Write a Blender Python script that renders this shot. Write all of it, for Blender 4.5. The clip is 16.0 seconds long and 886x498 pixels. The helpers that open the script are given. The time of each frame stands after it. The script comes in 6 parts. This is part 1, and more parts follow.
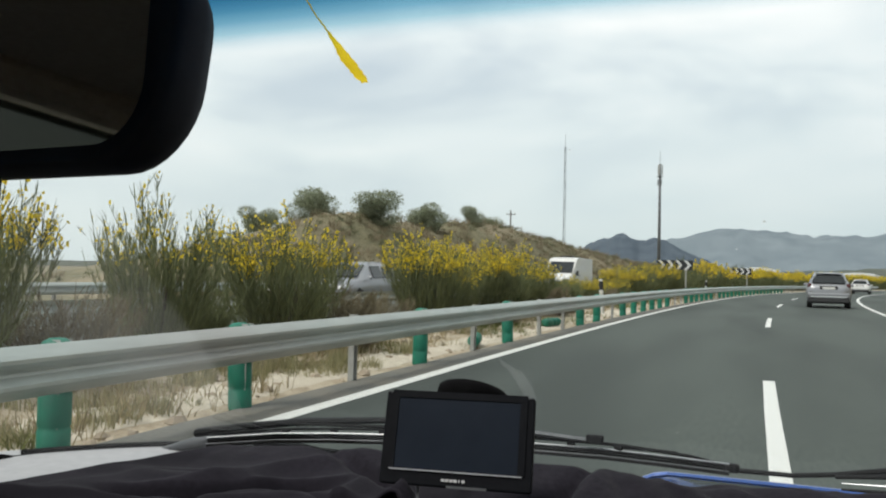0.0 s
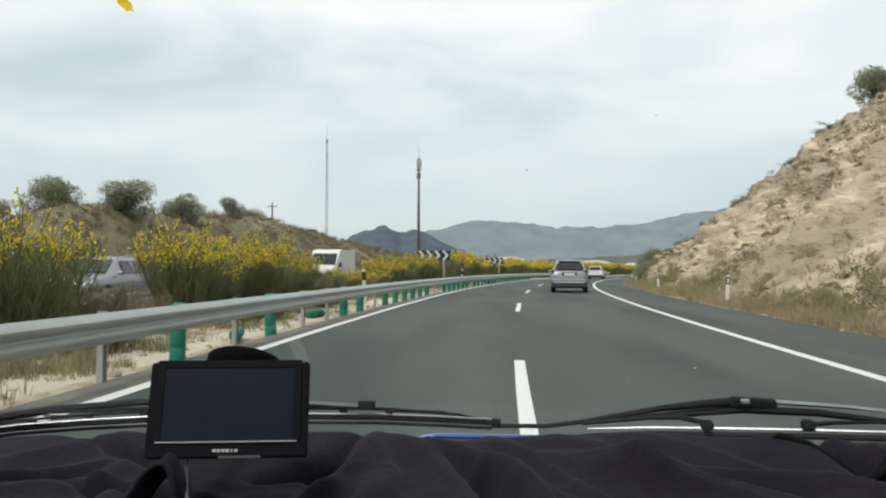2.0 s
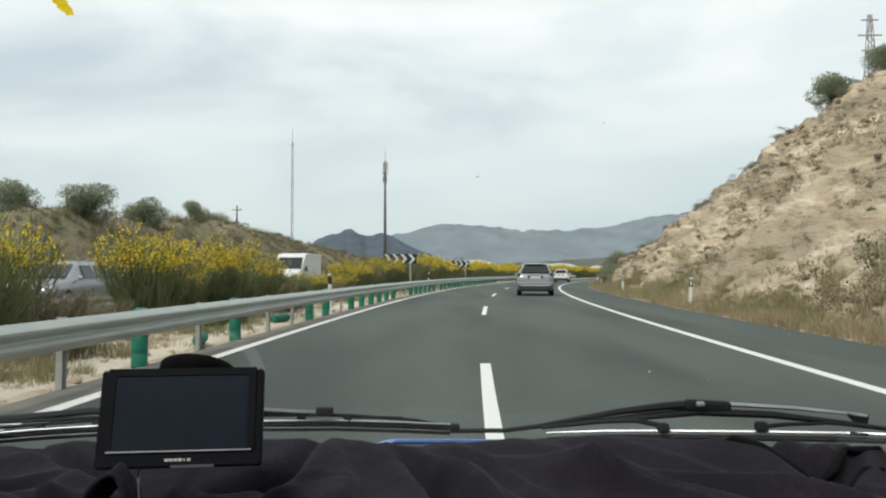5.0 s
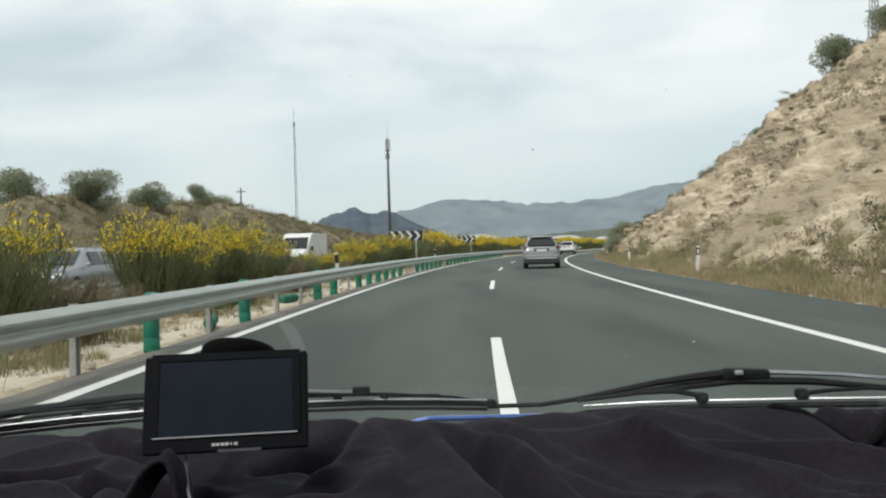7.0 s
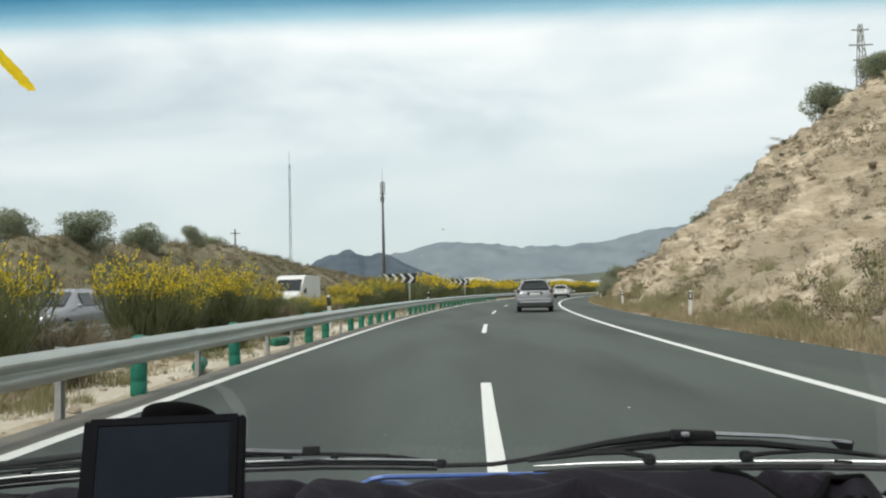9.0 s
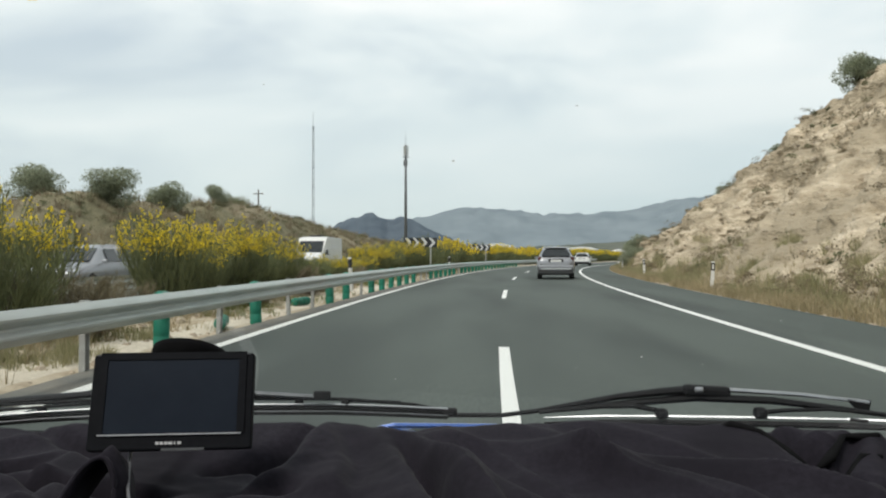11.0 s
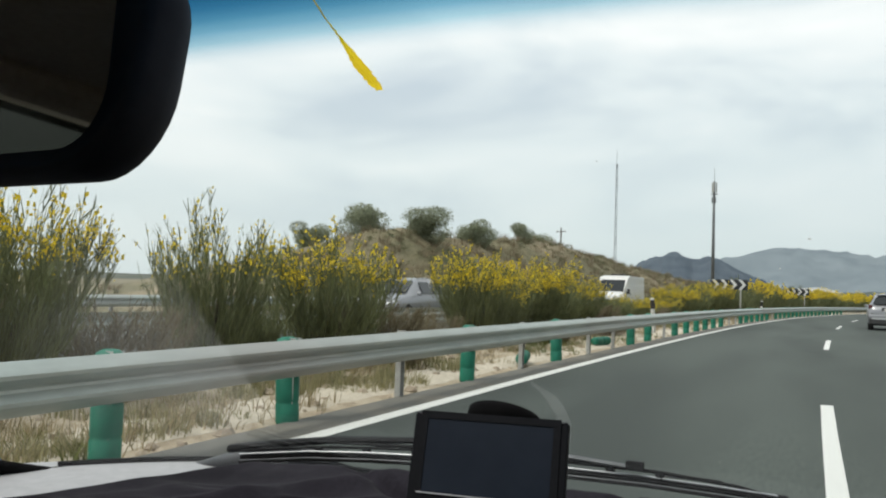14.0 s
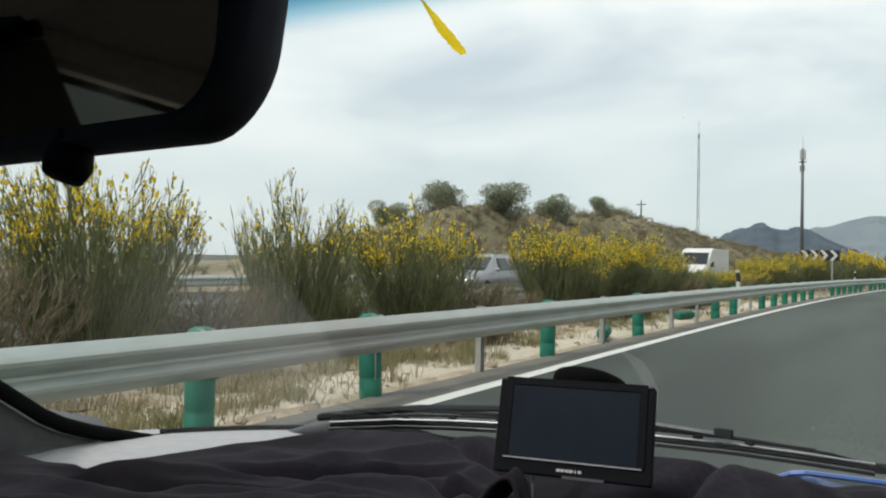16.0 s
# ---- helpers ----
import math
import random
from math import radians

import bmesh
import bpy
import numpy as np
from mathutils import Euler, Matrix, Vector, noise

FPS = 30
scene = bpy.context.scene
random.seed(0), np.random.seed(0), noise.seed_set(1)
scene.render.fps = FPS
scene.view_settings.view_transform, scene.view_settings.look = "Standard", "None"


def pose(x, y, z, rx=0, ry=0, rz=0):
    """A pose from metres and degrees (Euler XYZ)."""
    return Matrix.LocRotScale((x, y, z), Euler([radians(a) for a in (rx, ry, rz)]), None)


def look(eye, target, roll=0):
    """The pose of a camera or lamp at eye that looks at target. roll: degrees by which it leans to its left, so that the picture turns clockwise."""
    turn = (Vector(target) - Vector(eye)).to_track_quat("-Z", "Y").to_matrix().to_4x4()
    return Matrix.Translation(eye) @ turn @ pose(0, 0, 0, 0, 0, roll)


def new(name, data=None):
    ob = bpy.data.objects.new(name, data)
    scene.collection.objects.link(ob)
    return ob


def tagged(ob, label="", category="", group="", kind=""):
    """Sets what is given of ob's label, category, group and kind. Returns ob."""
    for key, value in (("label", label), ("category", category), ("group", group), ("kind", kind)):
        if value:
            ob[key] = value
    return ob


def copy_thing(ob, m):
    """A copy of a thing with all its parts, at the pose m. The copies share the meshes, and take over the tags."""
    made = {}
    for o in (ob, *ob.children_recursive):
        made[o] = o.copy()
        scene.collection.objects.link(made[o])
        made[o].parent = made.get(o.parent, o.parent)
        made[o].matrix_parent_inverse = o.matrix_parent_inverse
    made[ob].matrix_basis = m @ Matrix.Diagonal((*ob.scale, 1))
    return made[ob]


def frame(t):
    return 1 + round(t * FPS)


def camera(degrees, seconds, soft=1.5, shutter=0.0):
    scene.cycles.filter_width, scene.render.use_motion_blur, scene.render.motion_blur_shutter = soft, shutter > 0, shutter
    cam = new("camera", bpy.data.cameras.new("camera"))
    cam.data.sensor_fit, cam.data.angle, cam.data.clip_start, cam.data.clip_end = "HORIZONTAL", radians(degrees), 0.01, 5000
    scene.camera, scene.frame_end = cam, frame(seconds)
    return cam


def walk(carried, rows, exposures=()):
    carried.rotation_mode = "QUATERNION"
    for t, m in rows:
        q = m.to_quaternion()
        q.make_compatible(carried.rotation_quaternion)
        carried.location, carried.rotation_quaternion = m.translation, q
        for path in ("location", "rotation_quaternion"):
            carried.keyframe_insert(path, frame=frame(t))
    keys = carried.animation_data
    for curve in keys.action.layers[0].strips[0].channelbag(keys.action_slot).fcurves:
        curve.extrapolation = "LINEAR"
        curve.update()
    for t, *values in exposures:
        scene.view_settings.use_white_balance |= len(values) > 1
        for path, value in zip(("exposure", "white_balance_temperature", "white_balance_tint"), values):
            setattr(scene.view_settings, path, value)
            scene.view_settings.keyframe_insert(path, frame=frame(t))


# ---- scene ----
cam = camera(56.7, 16.0, soft=2.1)
PATH = [
    (0.0, (-0.029, -0.003, 1.174), (-3.502, 9.370, 1.474), 1.30),
    (0.5, (-0.045, 0.003, 1.148), (-2.068, 9.796, 1.182), 1.36),
    (1.0, (-0.045, 0.001, 1.138), (-1.344, 9.915, 0.990), 0.60),
    (1.5, (-0.020, 0.002, 1.139), (-1.113, 9.942, 1.053), 0.00),
    (2.0, (-0.037, -0.006, 1.147), (-0.713, 9.968, 1.391), 0.21),
    (2.5, (-0.025, -0.005, 1.146), (-0.436, 9.977, 1.603), -0.12),
    (3.0, (-0.016, -0.001, 1.141), (-0.443, 9.981, 1.563), -0.40),
    (3.5, (-0.010, -0.003, 1.149), (-0.240, 9.985, 1.580), -0.31),
    (6.0, (-0.037, -0.005, 1.149), (-0.332, 9.991, 1.136), 0.13),
    (6.5, (-0.003, 0.002, 1.154), (-0.211, 9.999, 1.002), -1.58),
    (7.0, (-0.059, 0.003, 1.150), (-0.395, 9.997, 1.142), -1.72),
    (7.5, (-0.010, -0.002, 1.167), (-0.336, 9.989, 1.432), -1.15),
    (8.0, (-0.095, -0.008, 1.155), (-0.594, 9.962, 1.657), 0.49),
    (8.5, (-0.014, -0.013, 1.172), (-0.256, 9.969, 1.729), -1.40),
    (11.0, (0.000, 0.000, 1.150), (-0.523, 9.986, 1.237), -0.00),
    (11.5, (-0.018, -0.007, 1.173), (-0.794, 9.962, 1.283), 0.42),
    (12.0, (-0.026, 0.005, 1.167), (-1.182, 9.935, 1.414), 0.88),
    (12.5, (-0.041, -0.007, 1.172), (-1.705, 9.836, 1.630), 0.98),
    (13.0, (0.019, 0.023, 1.162), (-2.411, 9.716, 1.534), 1.00),
    (13.5, (0.009, 0.036, 1.184), (-3.394, 9.428, 1.636), 0.89),
    (14.0, (-0.022, 0.025, 1.175), (-4.057, 9.162, 1.659), 1.97),
    (14.5, (-0.015, 0.007, 1.191), (-4.406, 8.975, 1.740), 2.66),
    (15.0, (-0.022, 0.021, 1.174), (-4.520, 8.943, 1.582), 2.48),
    (15.5, (-0.021, 0.022, 1.158), (-4.690, 8.864, 1.301), 1.55),
    (16.0, (-0.023, 0.017, 1.167), (-4.901, 8.745, 1.342), 1.03),
]
walk(cam, [(t, look(eye, target, roll)) for t, eye, target, roll in PATH])

# ---- world, sun, exposure ----
world = bpy.data.worlds.new("overcast_sky")
scene.world = world
world.use_nodes = True
wt = world.node_tree
wt.nodes.clear()


def wnode(kind, **sets):
    n = wt.nodes.new(kind)
    for k, v in sets.items():
        n.inputs[k].default_value = v
    return n


SUN_EL, SUN_ROT = radians(52), radians(215)
sky = wt.nodes.new("ShaderNodeTexSky")
sky.sky_type, sky.sun_disc = "NISHITA", False
sky.sun_elevation, sky.sun_rotation = SUN_EL, SUN_ROT
sky.air_density, sky.dust_density = 1.0, 2.0
dim = wt.nodes.new("ShaderNodeVectorMath")
dim.operation = "SCALE"
dim.inputs["Scale"].default_value = 0.10
wt.links.new(sky.outputs[0], dim.inputs[0])
tc = wt.nodes.new("ShaderNodeTexCoord")
mp = wt.nodes.new("ShaderNodeMapping")
mp.inputs["Scale"].default_value = (1.0, 1.0, 3.6)
mp.inputs["Rotation"].default_value = (0.06, -0.05, 0.4)
wt.links.new(tc.outputs["Generated"], mp.inputs[0])
cl = wnode("ShaderNodeTexNoise", Scale=2.3, Detail=7.0, Roughness=0.52, Distortion=0.35)
wt.links.new(mp.outputs[0], cl.inputs["Vector"])
shade = wt.nodes.new("ShaderNodeValToRGB")
shade.color_ramp.elements[0].position, shade.color_ramp.elements[0].color = 0.34, (0.50, 0.57, 0.63, 1)
shade.color_ramp.elements[1].position, shade.color_ramp.elements[1].color = 0.62, (0.87, 0.885, 0.875, 1)
mid = shade.color_ramp.elements.new(0.47)
mid.color = (0.70, 0.755, 0.77, 1)
wt.links.new(cl.outputs["Fac"], shade.inputs[0])
sep = wt.nodes.new("ShaderNodeSeparateXYZ")
wt.links.new(tc.outputs["Generated"], sep.inputs[0])
low = wt.nodes.new("ShaderNodeValToRGB")
low.color_ramp.elements[0].position, low.color_ramp.elements[0].color = 0.0, (1, 1, 1, 1)
low.color_ramp.elements[1].position, low.color_ramp.elements[1].color = 0.28, (0, 0, 0, 1)
wt.links.new(sep.outputs["Z"], low.inputs[0])
hz = wt.nodes.new("ShaderNodeMix")
hz.data_type = "RGBA"
side = wt.nodes.new("ShaderNodeValToRGB")
side.color_ramp.elements[0].position, side.color_ramp.elements[0].color = 0.30, (0.59, 0.66, 0.665, 1)
side.color_ramp.elements[1].position, side.color_ramp.elements[1].color = 0.62, (0.455, 0.545, 0.575, 1)
half = wt.nodes.new("ShaderNodeMath")
half.operation = "MULTIPLY_ADD"
half.inputs[1].default_value, half.inputs[2].default_value = 0.5, 0.5
wt.links.new(sep.outputs["X"], half.inputs[0])
wt.links.new(half.outputs[0], side.inputs[0])
wt.links.new(side.outputs[0], hz.inputs[7])
wt.links.new(low.outputs[0], hz.inputs[0])
wt.links.new(shade.outputs[0], hz.inputs[6])
mixs = wt.nodes.new("ShaderNodeMix")
mixs.data_type = "RGBA"
mixs.inputs[0].default_value = 0.93
wt.links.new(dim.outputs[0], mixs.inputs[6])
wt.links.new(hz.outputs[2], mixs.inputs[7])
bg = wt.nodes.new("ShaderNodeBackground")
bg.inputs["Strength"].default_value = 1.0
wt.links.new(mixs.outputs[2], bg.inputs[0])
wo = wt.nodes.new("ShaderNodeOutputWorld")
wt.links.new(bg.outputs[0], wo.inputs[0])

sun = new("sun", bpy.data.lights.new("sun", "SUN"))
sun.data.energy, sun.data.angle, sun.data.color = 1.5, radians(14), (1.0, 0.95, 0.87)
# the sky's rotation runs clockwise from +y
sun_dir = Vector((math.sin(SUN_ROT) * math.cos(SUN_EL), math.cos(SUN_ROT) * math.cos(SUN_EL), math.sin(SUN_EL)))
sun.matrix_world = look(sun_dir * 50, (0, 0, 0))
scene.view_settings.exposure = 0.38


# ---- materials ----
def mat(name, c1, c2=None, scale=4.0, rough=0.7, metal=0.0, bump=0.0, bscale=60.0, c3=None, scale3=0.6, spec=0.5,
        stretch=(1, 1, 1), lo=0.35, hi=0.65, island=0.0, randob=0.0, coat=0.0, lo3=0.45, hi3=0.68):
    """A surface with a main colour, a fine grain towards c2, a coarse stain towards c3 and a fine relief."""
    m = bpy.data.materials.new(name)
    m.use_nodes = True
    t = m.node_tree
    b = t.nodes["Principled BSDF"]
    b.inputs["Roughness"].default_value = rough
    b.inputs["Metallic"].default_value = metal
    b.inputs["Specular IOR Level"].default_value = spec
    b.inputs["Coat Weight"].default_value = coat
    co = t.nodes.new("ShaderNodeTexCoord")
    ma = t.nodes.new("ShaderNodeMapping")
    ma.inputs["Scale"].default_value = stretch
    t.links.new(co.outputs["Object"], ma.inputs[0])
    out = None
    if c2 is not None:
        n = t.nodes.new("ShaderNodeTexNoise")
        n.inputs["Scale"].default_value, n.inputs["Detail"].default_value = scale, 6.0
        n.inputs["Roughness"].default_value = 0.62
        t.links.new(ma.outputs[0], n.inputs["Vector"])
        r = t.nodes.new("ShaderNodeMapRange")
        r.inputs[1].default_value, r.inputs[2].default_value = lo, hi
        t.links.new(n.outputs["Fac"], r.inputs[0])
        x = t.nodes.new("ShaderNodeMix")
        x.data_type = "RGBA"
        x.inputs[6].default_value, x.inputs[7].default_value = (*c1, 1), (*c2, 1)
        t.links.new(r.outputs[0], x.inputs[0])
        out = x.outputs[2]
        if c3 is not None:
            n3 = t.nodes.new("ShaderNodeTexNoise")
            n3.inputs["Scale"].default_value, n3.inputs["Detail"].default_value = scale3, 4.0
            t.links.new(ma.outputs[0], n3.inputs["Vector"])
            r3 = t.nodes.new("ShaderNodeMapRange")
            r3.inputs[1].default_value, r3.inputs[2].default_value = lo3, hi3
            t.links.new(n3.outputs["Fac"], r3.inputs[0])
            x3 = t.nodes.new("ShaderNodeMix")
            x3.data_type = "RGBA"
            x3.inputs[7].default_value = (*c3, 1)
            t.links.new(r3.outputs[0], x3.inputs[0])
            t.links.new(out, x3.inputs[6])
            out = x3.outputs[2]
    else:
        rgb = t.nodes.new("ShaderNodeRGB")
        rgb.outputs[0].default_value = (*c1, 1)
        out = rgb.outputs[0]
    for source, amount in (("island", island), ("object", randob)):
        if amount:
            if source == "island":
                src = t.nodes.new("ShaderNodeNewGeometry").outputs["Random Per Island"]
            else:
                src = t.nodes.new("ShaderNodeObjectInfo").outputs["Random"]
            rr = t.nodes.new("ShaderNodeMapRange")
            rr.inputs[3].default_value, rr.inputs[4].default_value = 1 - amount, 1 + amount
            t.links.new(src, rr.inputs[0])
            hv = t.nodes.new("ShaderNodeHueSaturation")
            t.links.new(rr.outputs[0], hv.inputs["Value"])
            t.links.new(out, hv.inputs["Color"])
            out = hv.outputs[0]
    t.links.new(out, b.inputs["Base Color"])
    if bump:
        nb = t.nodes.new("ShaderNodeTexNoise")
        nb.inputs["Scale"].default_value, nb.inputs["Detail"].default_value = bscale, 5.0
        t.links.new(ma.outputs[0], nb.inputs["Vector"])
        bu = t.nodes.new("ShaderNodeBump")
        bu.inputs["Strength"].default_value = bump
        bu.inputs["Distance"].default_value = 1.0 / bscale
        t.links.new(nb.outputs["Fac"], bu.inputs["Height"])
        t.links.new(bu.outputs[0], b.inputs["Normal"])
    return m


def foliage(name, c1, c2, scale=3.0, amount=0.35, through_light=0.25):
    """Thin leaves and twigs: matt, varied leaf by leaf, with some light passing through."""
    m = mat(name, c1, c2, scale=scale, rough=0.75, island=amount, spec=0.25)
    t = m.node_tree
    b = t.nodes["Principled BSDF"]
    tr = t.nodes.new("ShaderNodeBsdfTranslucent")
    t.links.new(b.inputs["Base Color"].links[0].from_socket, tr.inputs[0])
    mx = t.nodes.new("ShaderNodeMixShader")
    mx.inputs[0].default_value = through_light
    t.links.new(b.outputs[0], mx.inputs[1])
    t.links.new(tr.outputs[0], mx.inputs[2])
    t.links.new(mx.outputs[0], t.nodes["Material Output"].inputs[0])
    return m


def glass_pane(name, tint, ior=1.45, band=None):
    """A thin pane: clear with a reflection by Fresnel; band = (z0, z1, colour) is a shaded strip along the top."""
    m = bpy.data.materials.new(name)
    m.use_nodes = True
    t = m.node_tree
    t.nodes.clear()
    out = t.nodes.new("ShaderNodeOutputMaterial")
    tp = t.nodes.new("ShaderNodeBsdfTransparent")
    tp.inputs[0].default_value = (*tint, 1)
    gl = t.nodes.new("ShaderNodeBsdfGlossy")
    gl.inputs["Roughness"].default_value = 0.07
    gl.inputs[0].default_value = (1, 1, 1, 1)
    fr = t.nodes.new("ShaderNodeFresnel")
    fr.inputs[0].default_value = ior
    mx = t.nodes.new("ShaderNodeMixShader")
    t.links.new(fr.outputs[0], mx.inputs[0])
    t.links.new(tp.outputs[0], mx.inputs[1])
    t.links.new(gl.outputs[0], mx.inputs[2])
    t.links.new(mx.outputs[0], out.inputs[0])
    if band:
        co = t.nodes.new("ShaderNodeTexCoord")
        sp = t.nodes.new("ShaderNodeSeparateXYZ")
        t.links.new(co.outputs["Object"], sp.inputs[0])
        mr = t.nodes.new("ShaderNodeMapRange")
        mr.interpolation_type = "SMOOTHSTEP"
        mr.inputs[1].default_value, mr.inputs[2].default_value = band[0], band[1]
        t.links.new(sp.outputs["Z"], mr.inputs[0])
        # the dye thickens towards the top, so that the colour deepens by the power of its depth
        mc = t.nodes.new("ShaderNodeValToRGB")
        while len(mc.color_ramp.elements) < 7:
            mc.color_ramp.elements.new(0.5)
        for k in range(7):
            el = mc.color_ramp.elements[k]
            el.position = k / 6
            el.color = (*[tint[c] * (band[2][c] / tint[c]) ** (k / 6) for c in range(3)], 1)
        t.links.new(mr.outputs[0], mc.inputs[0])
        t.links.new(mc.outputs[0], tp.inputs[0])
    return m


M_ASPHALT = mat("asphalt", (0.0565, 0.0705, 0.0625), (0.078, 0.094, 0.084), scale=34, rough=0.86, bump=0.14, bscale=90,
                c3=(0.039, 0.0495, 0.0445), scale3=0.5, stretch=(1, 0.14, 1), lo3=0.42, hi3=0.62)
M_SHOULDER = mat("worn_shoulder_asphalt", (0.115, 0.118, 0.108), (0.17, 0.165, 0.145), scale=26, rough=0.9, bump=0.2, bscale=90, c3=(0.22, 0.20, 0.165), scale3=0.9)
M_PAINT = mat("road_paint", (0.74, 0.75, 0.72), (0.52, 0.53, 0.50), scale=22, rough=0.6, bump=0.2, bscale=90, lo=0.5, hi=0.8)
M_SOIL = mat("dry_soil", (0.52, 0.44, 0.325), (0.32, 0.26, 0.18), scale=5, rough=0.95, bump=0.8, bscale=24, c3=(0.60, 0.53, 0.415), scale3=0.7)
M_SAND = mat("sandy_concrete", (0.68, 0.62, 0.51), (0.52, 0.46, 0.365), scale=9, rough=0.92, bump=0.3, bscale=50, c3=(0.56, 0.50, 0.40), scale3=0.9)
M_GROUND = mat("dry_land", (0.21, 0.185, 0.115), (0.13, 0.125, 0.075), scale=0.25, rough=0.95, bump=0.5, bscale=3, c3=(0.30, 0.25, 0.165), scale3=0.03)
M_BANK = mat("grassy_bank", (0.225, 0.195, 0.115), (0.13, 0.125, 0.07), scale=1.8, rough=0.95, bump=0.9, bscale=9, c3=(0.29, 0.24, 0.155), scale3=0.22)
M_ROCK = mat("weathered_cutting", (0.70, 0.59, 0.44), (0.37, 0.295, 0.20), scale=0.8, stretch=(1, 0.7, 1.7), rough=0.95, bump=1.0, bscale=4.0,
             c3=(0.36, 0.298, 0.208), scale3=0.24, lo=0.36, hi=0.62, lo3=0.42, hi3=0.56)
M_STONE = mat("pale_stone", (0.46, 0.39, 0.30), (0.33, 0.27, 0.20), scale=3, rough=0.9, bump=0.6, bscale=20, island=0.25)
M_STUCCO = mat("pale_stucco", (0.58, 0.56, 0.52), (0.48, 0.46, 0.42), scale=0.5, rough=0.9)
M_ROOFW = mat("white_roof_sheet", (0.78, 0.79, 0.80), (0.70, 0.71, 0.72), scale=0.4, rough=0.6)
M_GALV = mat("galvanised_steel", (0.48, 0.535, 0.51), (0.37, 0.415, 0.395), scale=6, rough=0.48, metal=0.55, bump=0.08, bscale=70, c3=(0.43, 0.43, 0.41), scale3=0.8, stretch=(1, 0.3, 1))
M_POST = mat("dull_galvanised_post", (0.42, 0.43, 0.42), (0.32, 0.325, 0.31), scale=14, rough=0.6, metal=0.3, bump=0.1, randob=0.1)
M_GREEN = mat("green_plastic", (0.008, 0.185, 0.120), (0.006, 0.135, 0.090), scale=9, rough=0.6, bump=0.08, randob=0.15)
M_WHITE = mat("white_plastic", (0.78, 0.78, 0.76), (0.62, 0.61, 0.57), scale=10, rough=0.5, bump=0.05)
M_BLACKB = mat("black_band", (0.02, 0.02, 0.022), (0.035, 0.035, 0.035), scale=12, rough=0.5)
M_REFLECT = mat("white_reflector", (0.85, 0.85, 0.83), (0.75, 0.75, 0.74), scale=30, rough=0.25)
M_TWIG = foliage("broom_twigs", (0.20, 0.222, 0.108), (0.112, 0.128, 0.066), scale=2.0)
M_TWIGB = foliage("brown_twigs", (0.23, 0.20, 0.13), (0.14, 0.12, 0.08), scale=2.0)
M_FLOWER = foliage("yellow_broom_flowers", (0.88, 0.67, 0.035), (0.74, 0.58, 0.06), scale=4.0, amount=0.2, through_light=0.4)
M_WOODY = mat("grey_bark", (0.13, 0.105, 0.08), (0.07, 0.058, 0.045), scale=14, rough=0.95, bump=0.8, bscale=30, stretch=(1, 1, 0.3))
M_LEAF = foliage("olive_leaves", (0.32, 0.345, 0.245), (0.21, 0.235, 0.155), scale=1.5, through_light=0.5)
M_SHRUB = foliage("dry_shrubs", (0.31, 0.255, 0.175), (0.21, 0.175, 0.115), scale=1.0, through_light=0.5)
M_SHRUBG = foliage("green_shrubs", (0.20, 0.205, 0.12), (0.135, 0.14, 0.08), scale=1.0, through_light=0.5)
M_GRASS = foliage("dry_grass", (0.43, 0.355, 0.225), (0.28, 0.235, 0.135), scale=0.8)
M_BRUSH = foliage("dry_brush", (0.41, 0.37, 0.22), (0.27, 0.265, 0.14), scale=0.7, through_light=0.5)
M_GRASSG = foliage("green_grass", (0.12, 0.155, 0.045), (0.17, 0.165, 0.06), scale=0.8)
# distance haze is painted into these base colours, paler and bluer farther off
M_MTN_NEAR = mat("haze_tinted_near_mountain", (0.115, 0.140, 0.165), (0.085, 0.105, 0.130), scale=0.012, rough=1.0, spec=0.0)
M_MTN_FAR = mat("haze_tinted_far_mountain", (0.225, 0.262, 0.285), (0.175, 0.21, 0.235), scale=0.007, rough=1.0, spec=0.0)
M_PLAIN = mat("haze_tinted_plain", (0.10, 0.115, 0.10), (0.165, 0.17, 0.145), scale=0.02, rough=1.0, spec=0.0)
M_CLOTH = mat("black_cloth", (0.0128, 0.0114, 0.0158), (0.0198, 0.0175, 0.0240), scale=160, rough=0.92, bump=0.25, bscale=900, c3=(0.0100, 0.0088, 0.0122), scale3=6, spec=0.12)
M_CLOTH.node_tree.nodes["Principled BSDF"].inputs["Sheen Weight"].default_value = 0.045
M_CLOTH.node_tree.nodes["Principled BSDF"].inputs["Sheen Roughness"].default_value = 0.35
M_DASH = mat("light_grey_dash_plastic", (0.38, 0.38, 0.39), (0.33, 0.33, 0.34), scale=60, rough=0.55, bump=0.1, bscale=700)
M_TRIM = mat("dark_grey_trim", (0.085, 0.09, 0.098), (0.065, 0.07, 0.076), scale=80, rough=0.6, bump=0.12, bscale=800)
M_RUBBER = mat("black_rubber", (0.008, 0.008, 0.009), (0.015, 0.015, 0.016), scale=50, rough=0.7, bump=0.05, spec=0.15)
M_HOUSING = mat("satin_black_housing", (0.046, 0.046, 0.058), (0.058, 0.058, 0.070), scale=60, rough=0.8, spec=0.25)
M_MATT = mat("matt_black_rubber", (0.006, 0.006, 0.0065), (0.009, 0.009, 0.0095), scale=60, rough=0.95, spec=0.05)
M_COWL = mat("weathered_black_cowl", (0.055, 0.06, 0.066), (0.085, 0.09, 0.096), scale=25, rough=0.55, bump=0.1, bscale=300)
M_WIPER = mat("satin_black_metal", (0.006, 0.0065, 0.007), (0.011, 0.0115, 0.0125), scale=40, rough=0.6, metal=0.0, spec=0.12)
